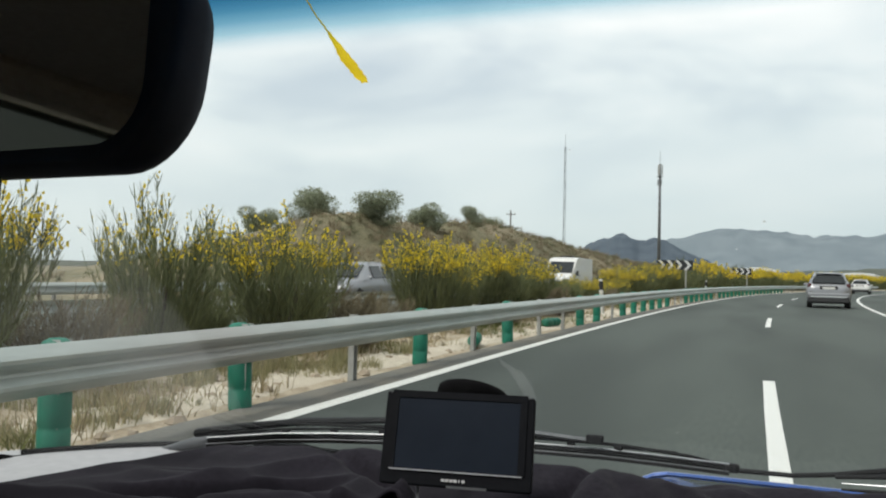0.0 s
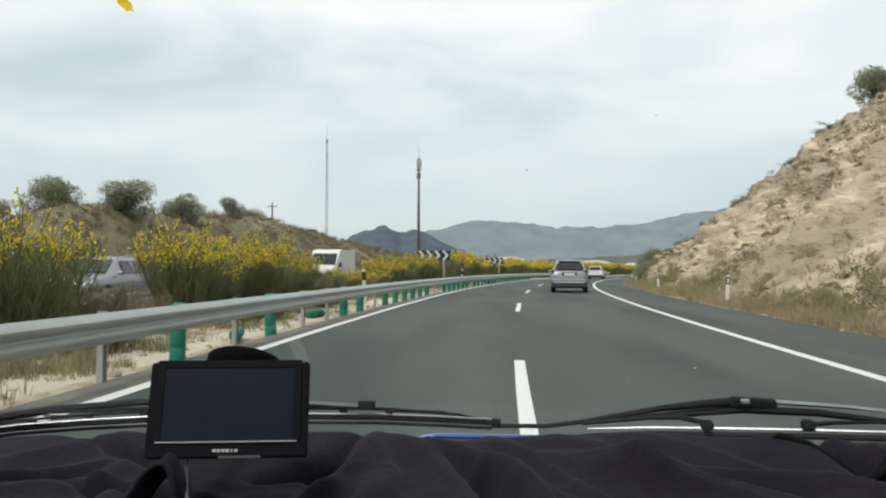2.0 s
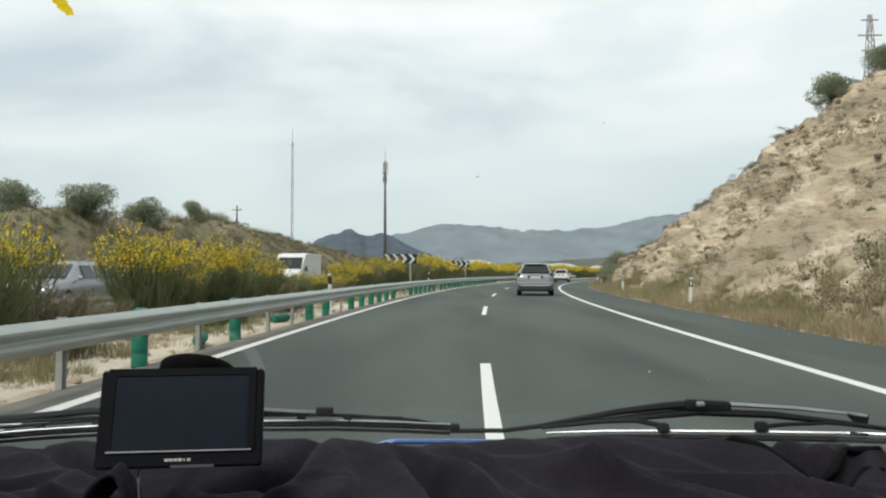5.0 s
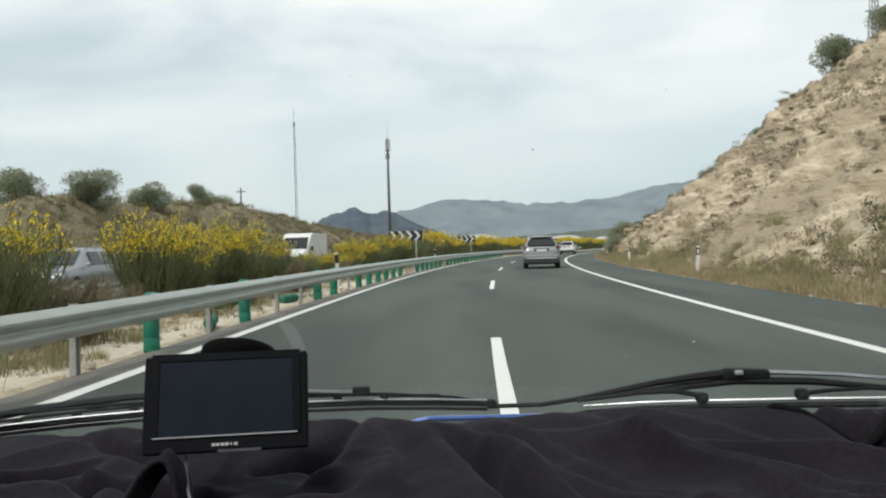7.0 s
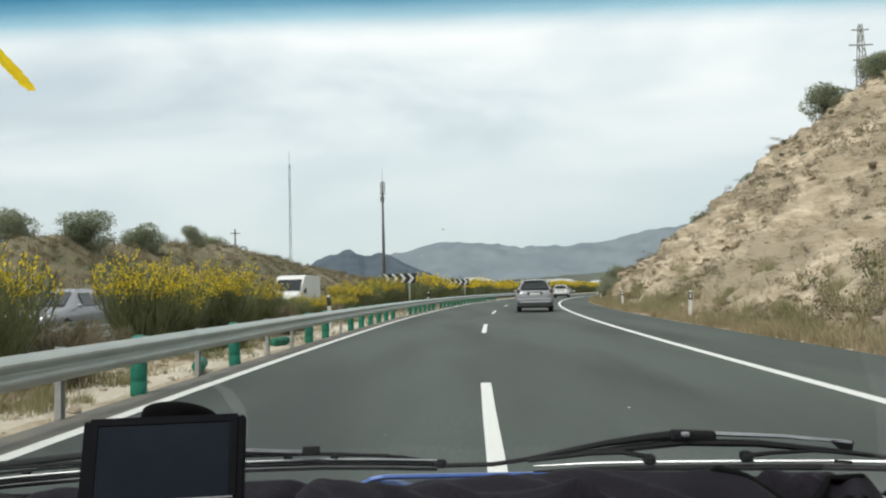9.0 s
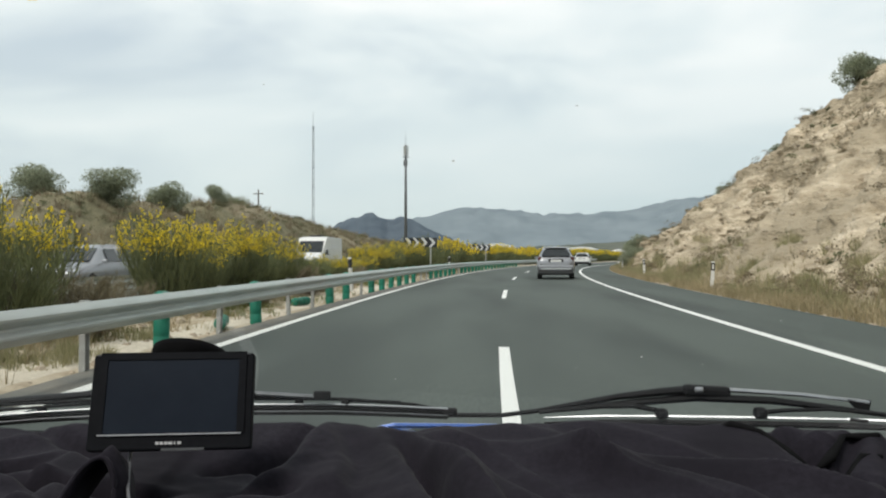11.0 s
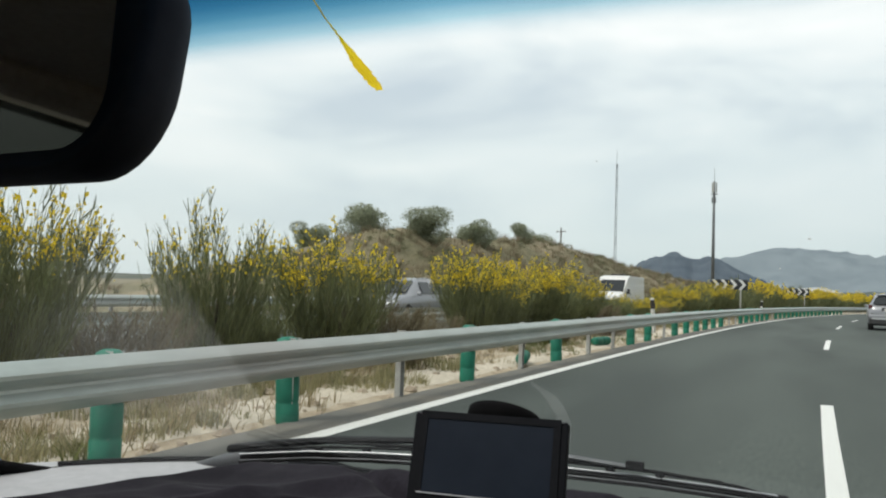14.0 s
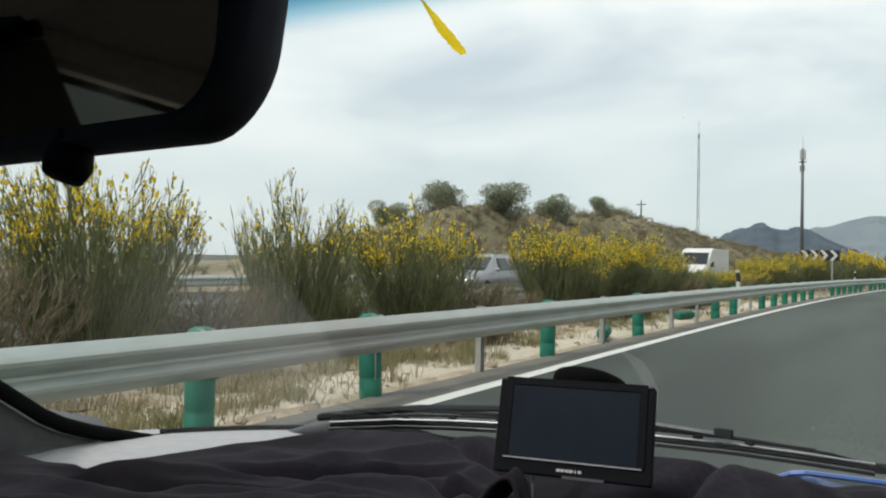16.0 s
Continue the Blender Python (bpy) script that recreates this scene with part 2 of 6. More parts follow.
M_MAST = mat("dark_grey_mast", (0.13, 0.135, 0.14), (0.09, 0.095, 0.10), scale=2, rough=0.6, metal=0.2)
M_STEELB = mat("bright_wiper_strip", (0.34, 0.35, 0.365), (0.25, 0.26, 0.27), scale=40, rough=0.35, metal=0.8)
# darker copy of the strip colour, where the wiper's highlights are dimmer
M_STEELD = mat("dull_wiper_strip", (0.13, 0.135, 0.145), (0.08, 0.085, 0.09), scale=40, rough=0.45, metal=0.6)
M_BLUE = mat("blue_car_paint", (0.010, 0.075, 0.33), (0.008, 0.06, 0.27), scale=120, rough=0.3, metal=0.2, coat=0.8)
M_LINING = mat("beige_headlining", (0.62, 0.57, 0.49), (0.54, 0.49, 0.42), scale=120, rough=0.95, bump=0.2, bscale=500)
M_GPSBODY = mat("matt_black_plastic", (0.0062, 0.0070, 0.0092), (0.0088, 0.0096, 0.0122), scale=150, rough=0.6, bump=0.06, bscale=900, spec=0.10)
M_GPSSCREEN = mat("dark_glossy_screen", (0.013, 0.018, 0.028), (0.018, 0.024, 0.036), scale=9, rough=0.25)
M_MARK = mat("light_grey_marking", (0.62, 0.62, 0.63), (0.52, 0.52, 0.53), scale=200, rough=0.5)
M_LINE = mat("chrome_line", (0.52, 0.53, 0.56), (0.38, 0.39, 0.42), scale=120, rough=0.4, metal=0.3)
M_CABLE = mat("grey_cable", (0.20, 0.20, 0.21), (0.15, 0.15, 0.16), scale=60, rough=0.3)
M_MIRROR = mat("mirror_glass", (0.60, 0.58, 0.54), None, rough=0.03, metal=1.0)
M_SMEAR = foliage("yellow_splash", (0.80, 0.60, 0.03), (0.66, 0.46, 0.02), scale=120, amount=0.0, through_light=0.85)
M_DIRT = foliage("dried_dirt_speck", (0.72, 0.72, 0.70), (0.55, 0.55, 0.53), scale=200, amount=0.0, through_light=0.75)
M_SILVER = mat("silver_car_paint", (0.29, 0.298, 0.315), (0.245, 0.252, 0.27), scale=150, rough=0.32, metal=0.4, coat=0.6)
M_CARWHITE = mat("white_car_paint", (0.76, 0.76, 0.75), (0.68, 0.68, 0.66), scale=4, rough=0.35, coat=0.5)
M_CARGLASS = mat("tinted_car_glass", (0.012, 0.016, 0.018), (0.02, 0.025, 0.028), scale=3, rough=0.08)
M_TYRE = mat("tyre_rubber", (0.018, 0.018, 0.018), (0.03, 0.03, 0.03), scale=30, rough=0.85)
M_RIM = mat("alloy_rim", (0.42, 0.43, 0.44), (0.3, 0.31, 0.32), scale=20, rough=0.4, metal=0.8)
M_RED = mat("red_tail_lamp", (0.11, 0.036, 0.036), (0.08, 0.028, 0.028), scale=40, rough=0.2)
M_BUMPER = mat("black_bumper_plastic", (0.03, 0.031, 0.033), (0.045, 0.046, 0.048), scale=60, rough=0.6)
M_PLATE = mat("blank_number_plate", (0.72, 0.72, 0.70), (0.62, 0.62, 0.6), scale=30, rough=0.45)
M_LAMP = mat("clear_lamp_glass", (0.62, 0.64, 0.66), (0.5, 0.52, 0.54), scale=30, rough=0.12)
M_CHEVW = mat("white_sign_sheeting", (0.66, 0.67, 0.67), (0.58, 0.59, 0.59), scale=12, rough=0.45)
M_CHEVB = mat("black_sign_sheeting", (0.014, 0.017, 0.022), (0.02, 0.023, 0.028), scale=12, rough=0.45)
M_WSCREEN = glass_pane("windscreen_glass", (0.94, 0.955, 0.94), 1.17, band=(1.287, 1.317, (0.007, 0.075, 0.18)))
# faint translucent white that imitates a ghost reflection in the glass
M_GHOST = bpy.data.materials.new("faint_ghost_reflection")
M_GHOST.use_nodes = True
st = M_GHOST.node_tree
ghost_mix, clear = st.nodes.new("ShaderNodeMixShader"), st.nodes.new("ShaderNodeBsdfTransparent")
ghost_veil = st.nodes.new("ShaderNodeBsdfTranslucent")
ghost_veil.inputs[0].default_value = (0.85, 0.86, 0.84, 1)
ghost_mix.inputs[0].default_value = 0.045
st.links.new(clear.outputs[0], ghost_mix.inputs[1])
st.links.new(ghost_veil.outputs[0], ghost_mix.inputs[2])
st.links.new(ghost_mix.outputs[0], st.nodes["Material Output"].inputs[0])
M_SIDEGLASS = glass_pane("side_window_glass", (0.20, 0.215, 0.205), 1.45)


# ---- helpers of the scene ----
def link_mesh(name, verts, faces, material, parent=None, label="", smooth=False):
    me = bpy.data.meshes.new(name)
    me.from_pydata([tuple(v) for v in verts], [], [tuple(f) for f in faces])
    me.materials.append(material)
    if smooth:
        me.polygons.foreach_set("use_smooth", [True] * len(me.polygons))
    me.update()
    ob = new(name, me)
    if parent is not None:
        ob.parent = parent
    if label:
        tagged(ob, label)
    return ob


def part(name, bm, material, parent=None, label="", smooth=False):
    """Links a bmesh as one mesh object under a thing or a part."""
    me = bpy.data.meshes.new(name)
    if smooth:
        for f in bm.faces:
            f.smooth = True
    bm.normal_update()
    bm.to_mesh(me)
    bm.free()
    me.materials.append(material)
    ob = new(name, me)
    if parent is not None:
        ob.parent = parent
    if label:
        tagged(ob, label)
    return ob


def thing(name, label, category, m=None, group="", kind=""):
    e = new(name)
    e.empty_display_size = 0.2
    if m is not None:
        e.matrix_basis = m
    return tagged(e, label, category, group, kind)


def box(bm, c, s, bevel=0.0, rot=None, seg=2):
    """A box of size s about c, its edges rounded by bevel."""
    r = bmesh.ops.create_cube(bm, size=1.0)
    vs = r["verts"]
    for v in vs:
        v.co = Vector((v.co.x * s[0], v.co.y * s[1], v.co.z * s[2]))
    if bevel > 0:
        es = {e for v in vs for e in v.link_edges}
        q = bmesh.ops.bevel(bm, geom=list(es), offset=bevel, segments=seg, affect="EDGES", profile=0.5)
        vs = list({v for f in q["faces"] for v in f.verts} | {v for v in vs if v.is_valid})
    for v in vs:
        p = v.co
        if rot is not None:
            p = rot @ p
        v.co = Vector(p) + Vector(c)
    return vs


def boxed(c, s, bevel=0.0, rot=None, seg=2):
    bm = bmesh.new()
    box(bm, c, s, bevel, rot, seg)
    return bm


def tube(points, radius, seg=8, flat=1.0, bm=None):
    """A swept round bar along points; radius may be a list; flat squeezes it in height."""
    bm = bm or bmesh.new()
    pts = [Vector(p) for p in points]
    rad = radius if isinstance(radius, (list, tuple)) else [radius] * len(pts)
    rings = []
    for i, p in enumerate(pts):
        d = (pts[min(i + 1, len(pts) - 1)] - pts[max(i - 1, 0)]).normalized()
        ref = Vector((0, 0, 1)) if abs(d.z) < 0.9 else Vector((0, 1, 0))
        a = d.cross(ref).normalized()
        b = a.cross(d).normalized()
        rings.append([bm.verts.new(p + a * math.cos(2 * math.pi * k / seg) * rad[i] + b * math.sin(2 * math.pi * k / seg) * rad[i] * flat)
                      for k in range(seg)])
    for i in range(len(rings) - 1):
        for k in range(seg):
            bm.faces.new((rings[i][k], rings[i][(k + 1) % seg], rings[i + 1][(k + 1) % seg], rings[i + 1][k]))
    bm.faces.new(rings[0][::-1])
    bm.faces.new(rings[-1])
    return bm


def loft(rings, cap=True):
    """Joins closed rings of points, one after another, to one skin."""
    bm = bmesh.new()
    rs = [[bm.verts.new(p) for p in r] for r in rings]
    n = len(rs[0])
    for i in range(len(rs) - 1):
        for k in range(n):
            bm.faces.new((rs[i][k], rs[i][(k + 1) % n], rs[i + 1][(k + 1) % n], rs[i + 1][k]))
    if cap:
        bm.faces.new(rs[0][::-1])
        bm.faces.new(rs[-1])
    bmesh.ops.recalc_face_normals(bm, faces=bm.faces)
    return bm


def prism(outline, depth, axis_x, axis_y, origin, bevel=0.0):
    """Extrudes a flat outline (pairs) by depth along the normal of its axes."""
    ax, ay = Vector(axis_x).normalized(), Vector(axis_y).normalized()
    nz = ax.cross(ay).normalized()
    bm = bmesh.new()
    lo = [bm.verts.new(Vector(origin) + ax * u + ay * v) for u, v in outline]
    hi = [bm.verts.new(Vector(origin) + ax * u + ay * v + nz * depth) for u, v in outline]
    n = len(lo)
    bm.faces.new(lo[::-1])
    top = bm.faces.new(hi)
    for k in range(n):
        bm.faces.new((lo[k], lo[(k + 1) % n], hi[(k + 1) % n], hi[k]))
    if bevel:
        bmesh.ops.bevel(bm, geom=list(top.edges), offset=bevel, segments=2, affect="EDGES", profile=0.5)
    return bm


def rounded(w, h, r, n=5):
    """A rectangle's outline with round corners, about its centre."""
    pts = []
    for cx, cy, a0 in ((w / 2 - r, h / 2 - r, 0), (-w / 2 + r, h / 2 - r, 90), (-w / 2 + r, -h / 2 + r, 180), (w / 2 - r, -h / 2 + r, 270)):
        for k in range(n + 1):
            a = radians(a0 + 90 * k / n)
            pts.append((cx + r * math.cos(a), cy + r * math.sin(a)))
    return pts


def fbm(x, y, z=0.0, octaves=4, gain=0.5):
    a, s, f = 1.0, 0.0, 1.0
    for _ in range(octaves):
        s += a * noise.noise((x * f, y * f, z * f + 7.3))
        a *= gain
        f *= 2.03
    return s


def surface(name, us, vs, fn, material, parent=None, label="", smooth=True):
    """A sheet of points fn(u, v)."""
    verts = [fn(u, v) for v in vs for u in us]
    n = len(us)
    faces = [(j * n + i, j * n + i + 1, (j + 1) * n + i + 1, (j + 1) * n + i) for j in range(len(vs) - 1) for i in range(n - 1)]
    return link_mesh(name, verts, faces, material, parent, label, smooth)


def spread(a, b, n, power=1.0):
    return [a + (b - a) * (i / n) ** power for i in range(n + 1)]


def bend(y):
    """How far the motorway has swung to the right, y metres ahead."""
    if y < 0:
        return 0.00055 * y * y
    if y > 120:
        s = 2 * 0.00055 * 120 + 3 * 4e-6 * 120 ** 2
        return 0.00055 * 14400 + 4e-6 * 1728000 + s * (y - 120)
    return 0.00055 * y * y + 4e-6 * y ** 3


LEFT_LINE, LANE_LINE, RIGHT_LINE = -3.50, 0.16, 3.98

# ---- the land and the motorway ----
gu = sorted({round(s * v, 2) for s in (-1, 1) for v in [0, 8, 16, 25, 40, 60, 90, 140, 220, 340, 520, 800, 1300, 2100, 3400, 4600]})
gv = sorted({round(s * v, 2) for s in (-1, 1) for v in [0, 8, 16, 25, 40, 60, 90, 140, 220, 340, 520, 800, 1300, 2100, 3400, 4600]})
tagged(surface("ground", gu, gv, lambda x, y: (x, y, -0.09 + (0 if abs(x) < 60 and abs(y) < 200 else 0.5 * fbm(x * 0.01, y * 0.01))), M_GROUND),
       "dry open land with sparse olive-green scrub", "ground", kind="structure")

ROAD_Y = spread(-30, 0, 6) + spread(0, 60, 30)[1:] + spread(60, 260, 50)[1:]


def strip(name, x0, x1, z, material, label, cat, ys=ROAD_Y, parent=None, thick=0.1, cols=1):
    """A band of the road between two offsets, with its own thickness."""
    verts, faces = [], []
    n = cols + 1
    for y in ys:
        for k in range(n):
            verts.append((x0 + (x1 - x0) * k / cols + bend(y), y, z))
        verts.append((x0 - thick * 0.8 + bend(y), y, z - thick))
        verts.append((x1 + thick * 0.8 + bend(y), y, z - thick))
    w = n + 2
    for j in range(len(ys) - 1):
        a, b = j * w, (j + 1) * w
        for k in range(cols):
            faces.append((a + k, a + k + 1, b + k + 1, b + k))
        faces.append((a + n, a, b, b + n))
        faces.append((a + cols, a + n + 1, b + n + 1, b + cols))
    ob = link_mesh(name, verts, faces, material, parent)
    return tagged(ob, label, cat, kind="structure") if parent is None else ob


road = strip("road", -4.02, 6.35, 0.0, M_ASPHALT, "smooth dark grey asphalt carriageway with painted lines", "road", cols=6)
far_road = strip("far_road", -16.3, -8.35, -0.02, M_ASPHALT, "grey asphalt carriageway beyond the median", "road", cols=4)


def painted(name, x, width, y0, y1, parent, z=0.004, step=2.0):
    n = max(2, int((y1 - y0) / step))
    vs, fs = [], []
    for i in range(n + 1):
        y = y0 + (y1 - y0) * i / n
        wob = 0.006 * noise.noise((x, y * 0.7, 3.1))
        vs += [(x - width / 2 + wob + bend(y), y, z), (x + width / 2 + wob + bend(y), y, z)]
        if i:
            fs.append((2 * i - 2, 2 * i - 1, 2 * i + 1, 2 * i))
    return link_mesh(name, vs, fs, M_PAINT, parent)


strip("shoulder", -4.04, -3.60, 0.004, M_SHOULDER, "", "", parent=road, thick=0.003)
painted("edge_line", LEFT_LINE, 0.17, -30, 260, road)
painted("edge_line", RIGHT_LINE, 0.17, -30, 260, road)
for k in range(-2, 14):
    y = 4.9 + 17.5 * k
    painted("lane_dash", LANE_LINE, 0.13, y, y + 5.5, road, step=1.1)
painted("edge_line", -8.95, 0.17, -30, 260, far_road, z=-0.014)
painted("edge_line", -15.9, 0.17, -30, 260, far_road, z=-0.014)
for k in range(-2, 14):
    y = 9 + 17.5 * k
    painted("lane_dash", -12.4, 0.13, y, y + 5.5, far_road, z=-0.014, step=1.1)


def median_z(x, y):
    u = (x - bend(y) + 6.2) / 2.2
    edge = max(0.0, 1 - u * u)
    return -0.085 + 0.13 * edge ** 0.6 + 0.05 * fbm(x * 0.9, y * 0.9, 1) * edge + 0.035 * fbm(x * 4, y * 4, 2, 3) * edge


MY = spread(-14, 40, 150) + spread(40, 200, 110)[1:]
tagged(surface("median", spread(-8.42, -4.00, 28), MY, lambda x, y: (x + bend(y), y, median_z(x + bend(y), y)), M_SOIL),
       "bare sandy median strip with stones and dry weeds", "median", kind="structure")


# the pale concrete gutter along the inside edge
def gutter_point(u, y):
    x = -4.24 - u * (0.85 + 0.35 * fbm(y * 0.35, 2.0)) + bend(y)
    return (x, y, median_z(x, y) + 0.022 - 0.05 * (2 * abs(u - 0.5)) ** 6 + 0.008 * fbm(u * 3, y * 1.2))


tagged(surface("gutter", spread(0, 1, 6), spread(2, 44, 100),
               gutter_point, M_SAND),
       "pale broken concrete gutter beside the asphalt", "gutter", kind="structure")


# the cutting on the right
def ridge(y):
    """Height of the cutting's crest, y metres ahead."""
    a = min(1.0, max(0.0, (y + 30) / 30))
    if y < 46:
        top = 18.0
    elif y < 58:
        top = 18.0 - (y - 46) * 0.25
    else:
        top = max(0.0, 15.0 - (y - 58) * 1.1)
    return top * a


def cutting(u, y):
    """u runs up the slope, 0 at the foot to 1 on the crest and 1.35 behind it."""
    h = ridge(y)
    run = 1.5 + h / 0.84
    if u <= 0.06:
        x, z = 6.25 + u / 0.06 * 1.2, -0.075 + 0.10 * u / 0.06
    elif u <= 1:
        q = (u - 0.06) / 0.94
        x, z = 7.45 + run * q, 0.02 + h * (q ** 1.12)
    else:
        x, z = 7.45 + run + (u - 1) / 0.35 * 30, h * (1 - 0.12 * ((u - 1) / 0.35)) + 0.02
    live = min(1.0, max(0.0, (u - 0.04) / 0.14)) * min(1.0, h / 5)
    gully = fbm(y * 0.20, u * 1.1, 5.0, 3)
    crag = abs(fbm(x * 0.35, y * 0.35, z * 0.35, 5, 0.55))
    d = live * (1.35 * gully + 1.25 * crag + 0.75 * (0.5 - abs(fbm(x * 0.85, y * 0.85, z * 0.85 + 7, 4, 0.6))) + 0.32 * fbm(x * 2.1, y * 2.1, z * 2.1, 3))
    return (x + bend(y) - 0.62 * d, y, max(z, -0.1) + 0.5 * d * (0.4 + 0.6 * min(1, u)))


CU = spread(0, 0.06, 3) + spread(0.06, 1, 110)[1:] + spread(1, 1.35, 8)[1:]
CY = spread(-30, 14, 20) + spread(14, 70, 230)[1:] + spread(70, 112, 80)[1:]
tagged(surface("cutting_slope", CU, CY, cutting, M_ROCK, smooth=True),
       "steep beige rock and soil cutting with dry scrub", "hillside", kind="structure")


# the low bank beyond the far carriageway
def bank(u, y):
    a = min(1.0, max(0.0, (y - 29) / 15)) * min(1.0, max(0.0, (150 - y) / 70))
    h = (5.2 + 0.9 * fbm(y * 0.04, 1.5)) * a
    if u <= 1:
        x, z = -16.6 - 9.0 * u, -0.08 + h * (u * u * (3 - 2 * u))
    else:
        x, z = -25.6 - (u - 1) * 60, -0.08 + h * (1 - 0.97 * min(1, (u - 1) * 3.2))
    d = min(1, u * 4) * a
    z += d * (0.45 * fbm(x * 0.25, y * 0.25, 4) + 0.16 * fbm(x * 1.3, y * 1.3, 4))
    return (x + bend(y), y, z)


tagged(surface("bank", spread(0, 1, 26) + spread(1, 2, 14)[1:], spread(8, 160, 130), bank, M_BANK),
       "low bank covered in dry grass and scrub", "bank", kind="structure")


# ---- distance ----
def massif(name, d, b0, b1, heights, material, label, jag, seed, depth=500):
    """A far ridge between two bearings; heights = pairs of bearing and rise in degrees."""
    us = spread(b0, b1, 160)
    bs, hs = [p[0] for p in heights], [p[1] for p in heights]

    def fn(u, v):
        rise = float(np.interp(u, bs, hs))
        top = d * math.tan(radians(max(0.0, rise))) * 1.0 + 1.15
        edge = jag * d * 0.001 * fbm(u * 0.9, seed, v * 2.0, 5, 0.6) * min(1, rise)
        q = math.sin(min(1.0, v) * math.pi / 2)
        dd = d - depth * (1 - v) * (1 + 0.10 * fbm(u * 0.5, v * 2.0, seed + 9, 3))
        z = (top + edge) * q * (1 + 0.07 * fbm(u * 0.7, v * 2.5, seed + 4, 4) * (1 - v)) - 4 * (1 - v)
        return (dd * math.sin(radians(u)), dd * math.cos(radians(u)), z)

    return tagged(surface(name, us, spread(0, 1, 26), fn, material), label, "mountain", kind="structure")


# no air lies between: the haze on these ridges is in their colours
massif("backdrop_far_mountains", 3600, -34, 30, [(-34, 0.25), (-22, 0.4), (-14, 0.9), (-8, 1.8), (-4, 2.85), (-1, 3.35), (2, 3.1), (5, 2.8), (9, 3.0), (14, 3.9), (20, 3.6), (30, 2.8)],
       M_MTN_FAR, "long mountain range with pale blue haze put into its colour", 4.6, 2.0, 900)
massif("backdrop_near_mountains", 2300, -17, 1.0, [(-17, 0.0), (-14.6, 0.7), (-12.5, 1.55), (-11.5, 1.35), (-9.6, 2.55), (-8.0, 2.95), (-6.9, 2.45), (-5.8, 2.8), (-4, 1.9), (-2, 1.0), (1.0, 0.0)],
       M_MTN_NEAR, "dark twin-peaked hills with haze put into their colour", 3.6, 5.0, 420)
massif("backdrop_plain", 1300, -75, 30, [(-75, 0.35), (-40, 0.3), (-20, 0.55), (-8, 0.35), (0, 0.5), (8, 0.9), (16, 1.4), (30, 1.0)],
       M_PLAIN, "plain with low wooded rises, haze put into its colour", 1.6, 8.0, 300)


# ---- far buildings ----
def hall(b, d, w, h, deep, label):
    """A long low building with a shallow gabled roof, far off on the plain."""
    e = thing("farm_building", label, "building", pose(d * math.sin(radians(b)), d * math.cos(radians(b)), -0.2, 0, 0, -b + 12), "far farm buildings")
    part("wall", boxed((0, 0, h * 0.4), (w, deep, h * 0.8)), M_STUCCO, e)
    part("roof", prism([(-w * 0.52, 0), (w * 0.52, 0), (w * 0.30, h * 0.22), (0, h * 0.30), (-w * 0.30, h * 0.22)], deep * 1.05, (1, 0, 0), (0, 0, 1), (0, deep * 0.52, h * 0.8)), M_ROOFW, e)
    for k in range(4):
        part("window", boxed((-w * 0.36 + w * 0.24 * k, -deep / 2 - 0.02, h * 0.42), (w * 0.09, 0.1, h * 0.22)), M_CARGLASS, e)
    return e


hall(0.6, 520, 24, 8.5, 12, "long white-roofed farm hall on the plain")
hall(6.5, 760, 30, 9, 14, "pale farm building on the distant plain")
hall(9.2, 900, 18, 8, 12, "small white farm building on the distant plain")
hall(-13.5, 700, 22, 7, 12, "small white farm building on the distant plain")


# ---- guard rails ----
def w_profile(face):
    """The W-shaped beam's section: pairs of reach and height; face +1 bulges towards +x."""
    return [(face * a, b) for a, b in ((0.0, 0.155), (0.012, 0.150), (0.058, 0.110), (0.080, 0.085), (0.080, 0.062), (0.020, 0.018), (0.010, 0.0),
                                        (0.020, -0.018), (0.080, -0.062), (0.080, -0.085), (0.058, -0.110), (0.012, -0.150), (0.0, -0.155))]


def beam(x, y0, y1, zc, face, parent, n=4):
    sec = w_profile(face)
    bm = bmesh.new()
    rings = []
    for i in range(n + 1):
        y = y0 + (y1 - y0) * i / n
        front = [bm.verts.new((x + a + bend(y), y, zc + b)) for a, b in sec]
        back = [bm.verts.new((x + a - face * 0.004 + bend(y), y, zc + b)) for a, b in reversed(sec)]
        rings.append(front + back)
    m = len(rings[0])
    for i in range(n):
        for k in range(m):
            bm.faces.new((rings[i][k], rings[i][(k + 1) % m], rings[i + 1][(k + 1) % m], rings[i + 1][k]))
    bm.faces.new(rings[0])
    bm.faces.new(rings[-1][::-1])
    bmesh.ops.recalc_face_normals(bm, faces=bm.faces)
    return part("beam", bm, M_GALV, parent)


def post_mesh():
    bm = bmesh.new()
    for c, s in (((0, 0, 0.37), (0.006, 0.10, 0.80)), ((0.03, 0.047, 0.37), (0.06, 0.006, 0.80)), ((0.03, -0.047, 0.37), (0.06, 0.006, 0.80))):
        box(bm, c, s)
    me = bpy.data.meshes.new("post")
    bm.to_mesh(me)
    bm.free()
    me.materials.append(M_POST)
    return me


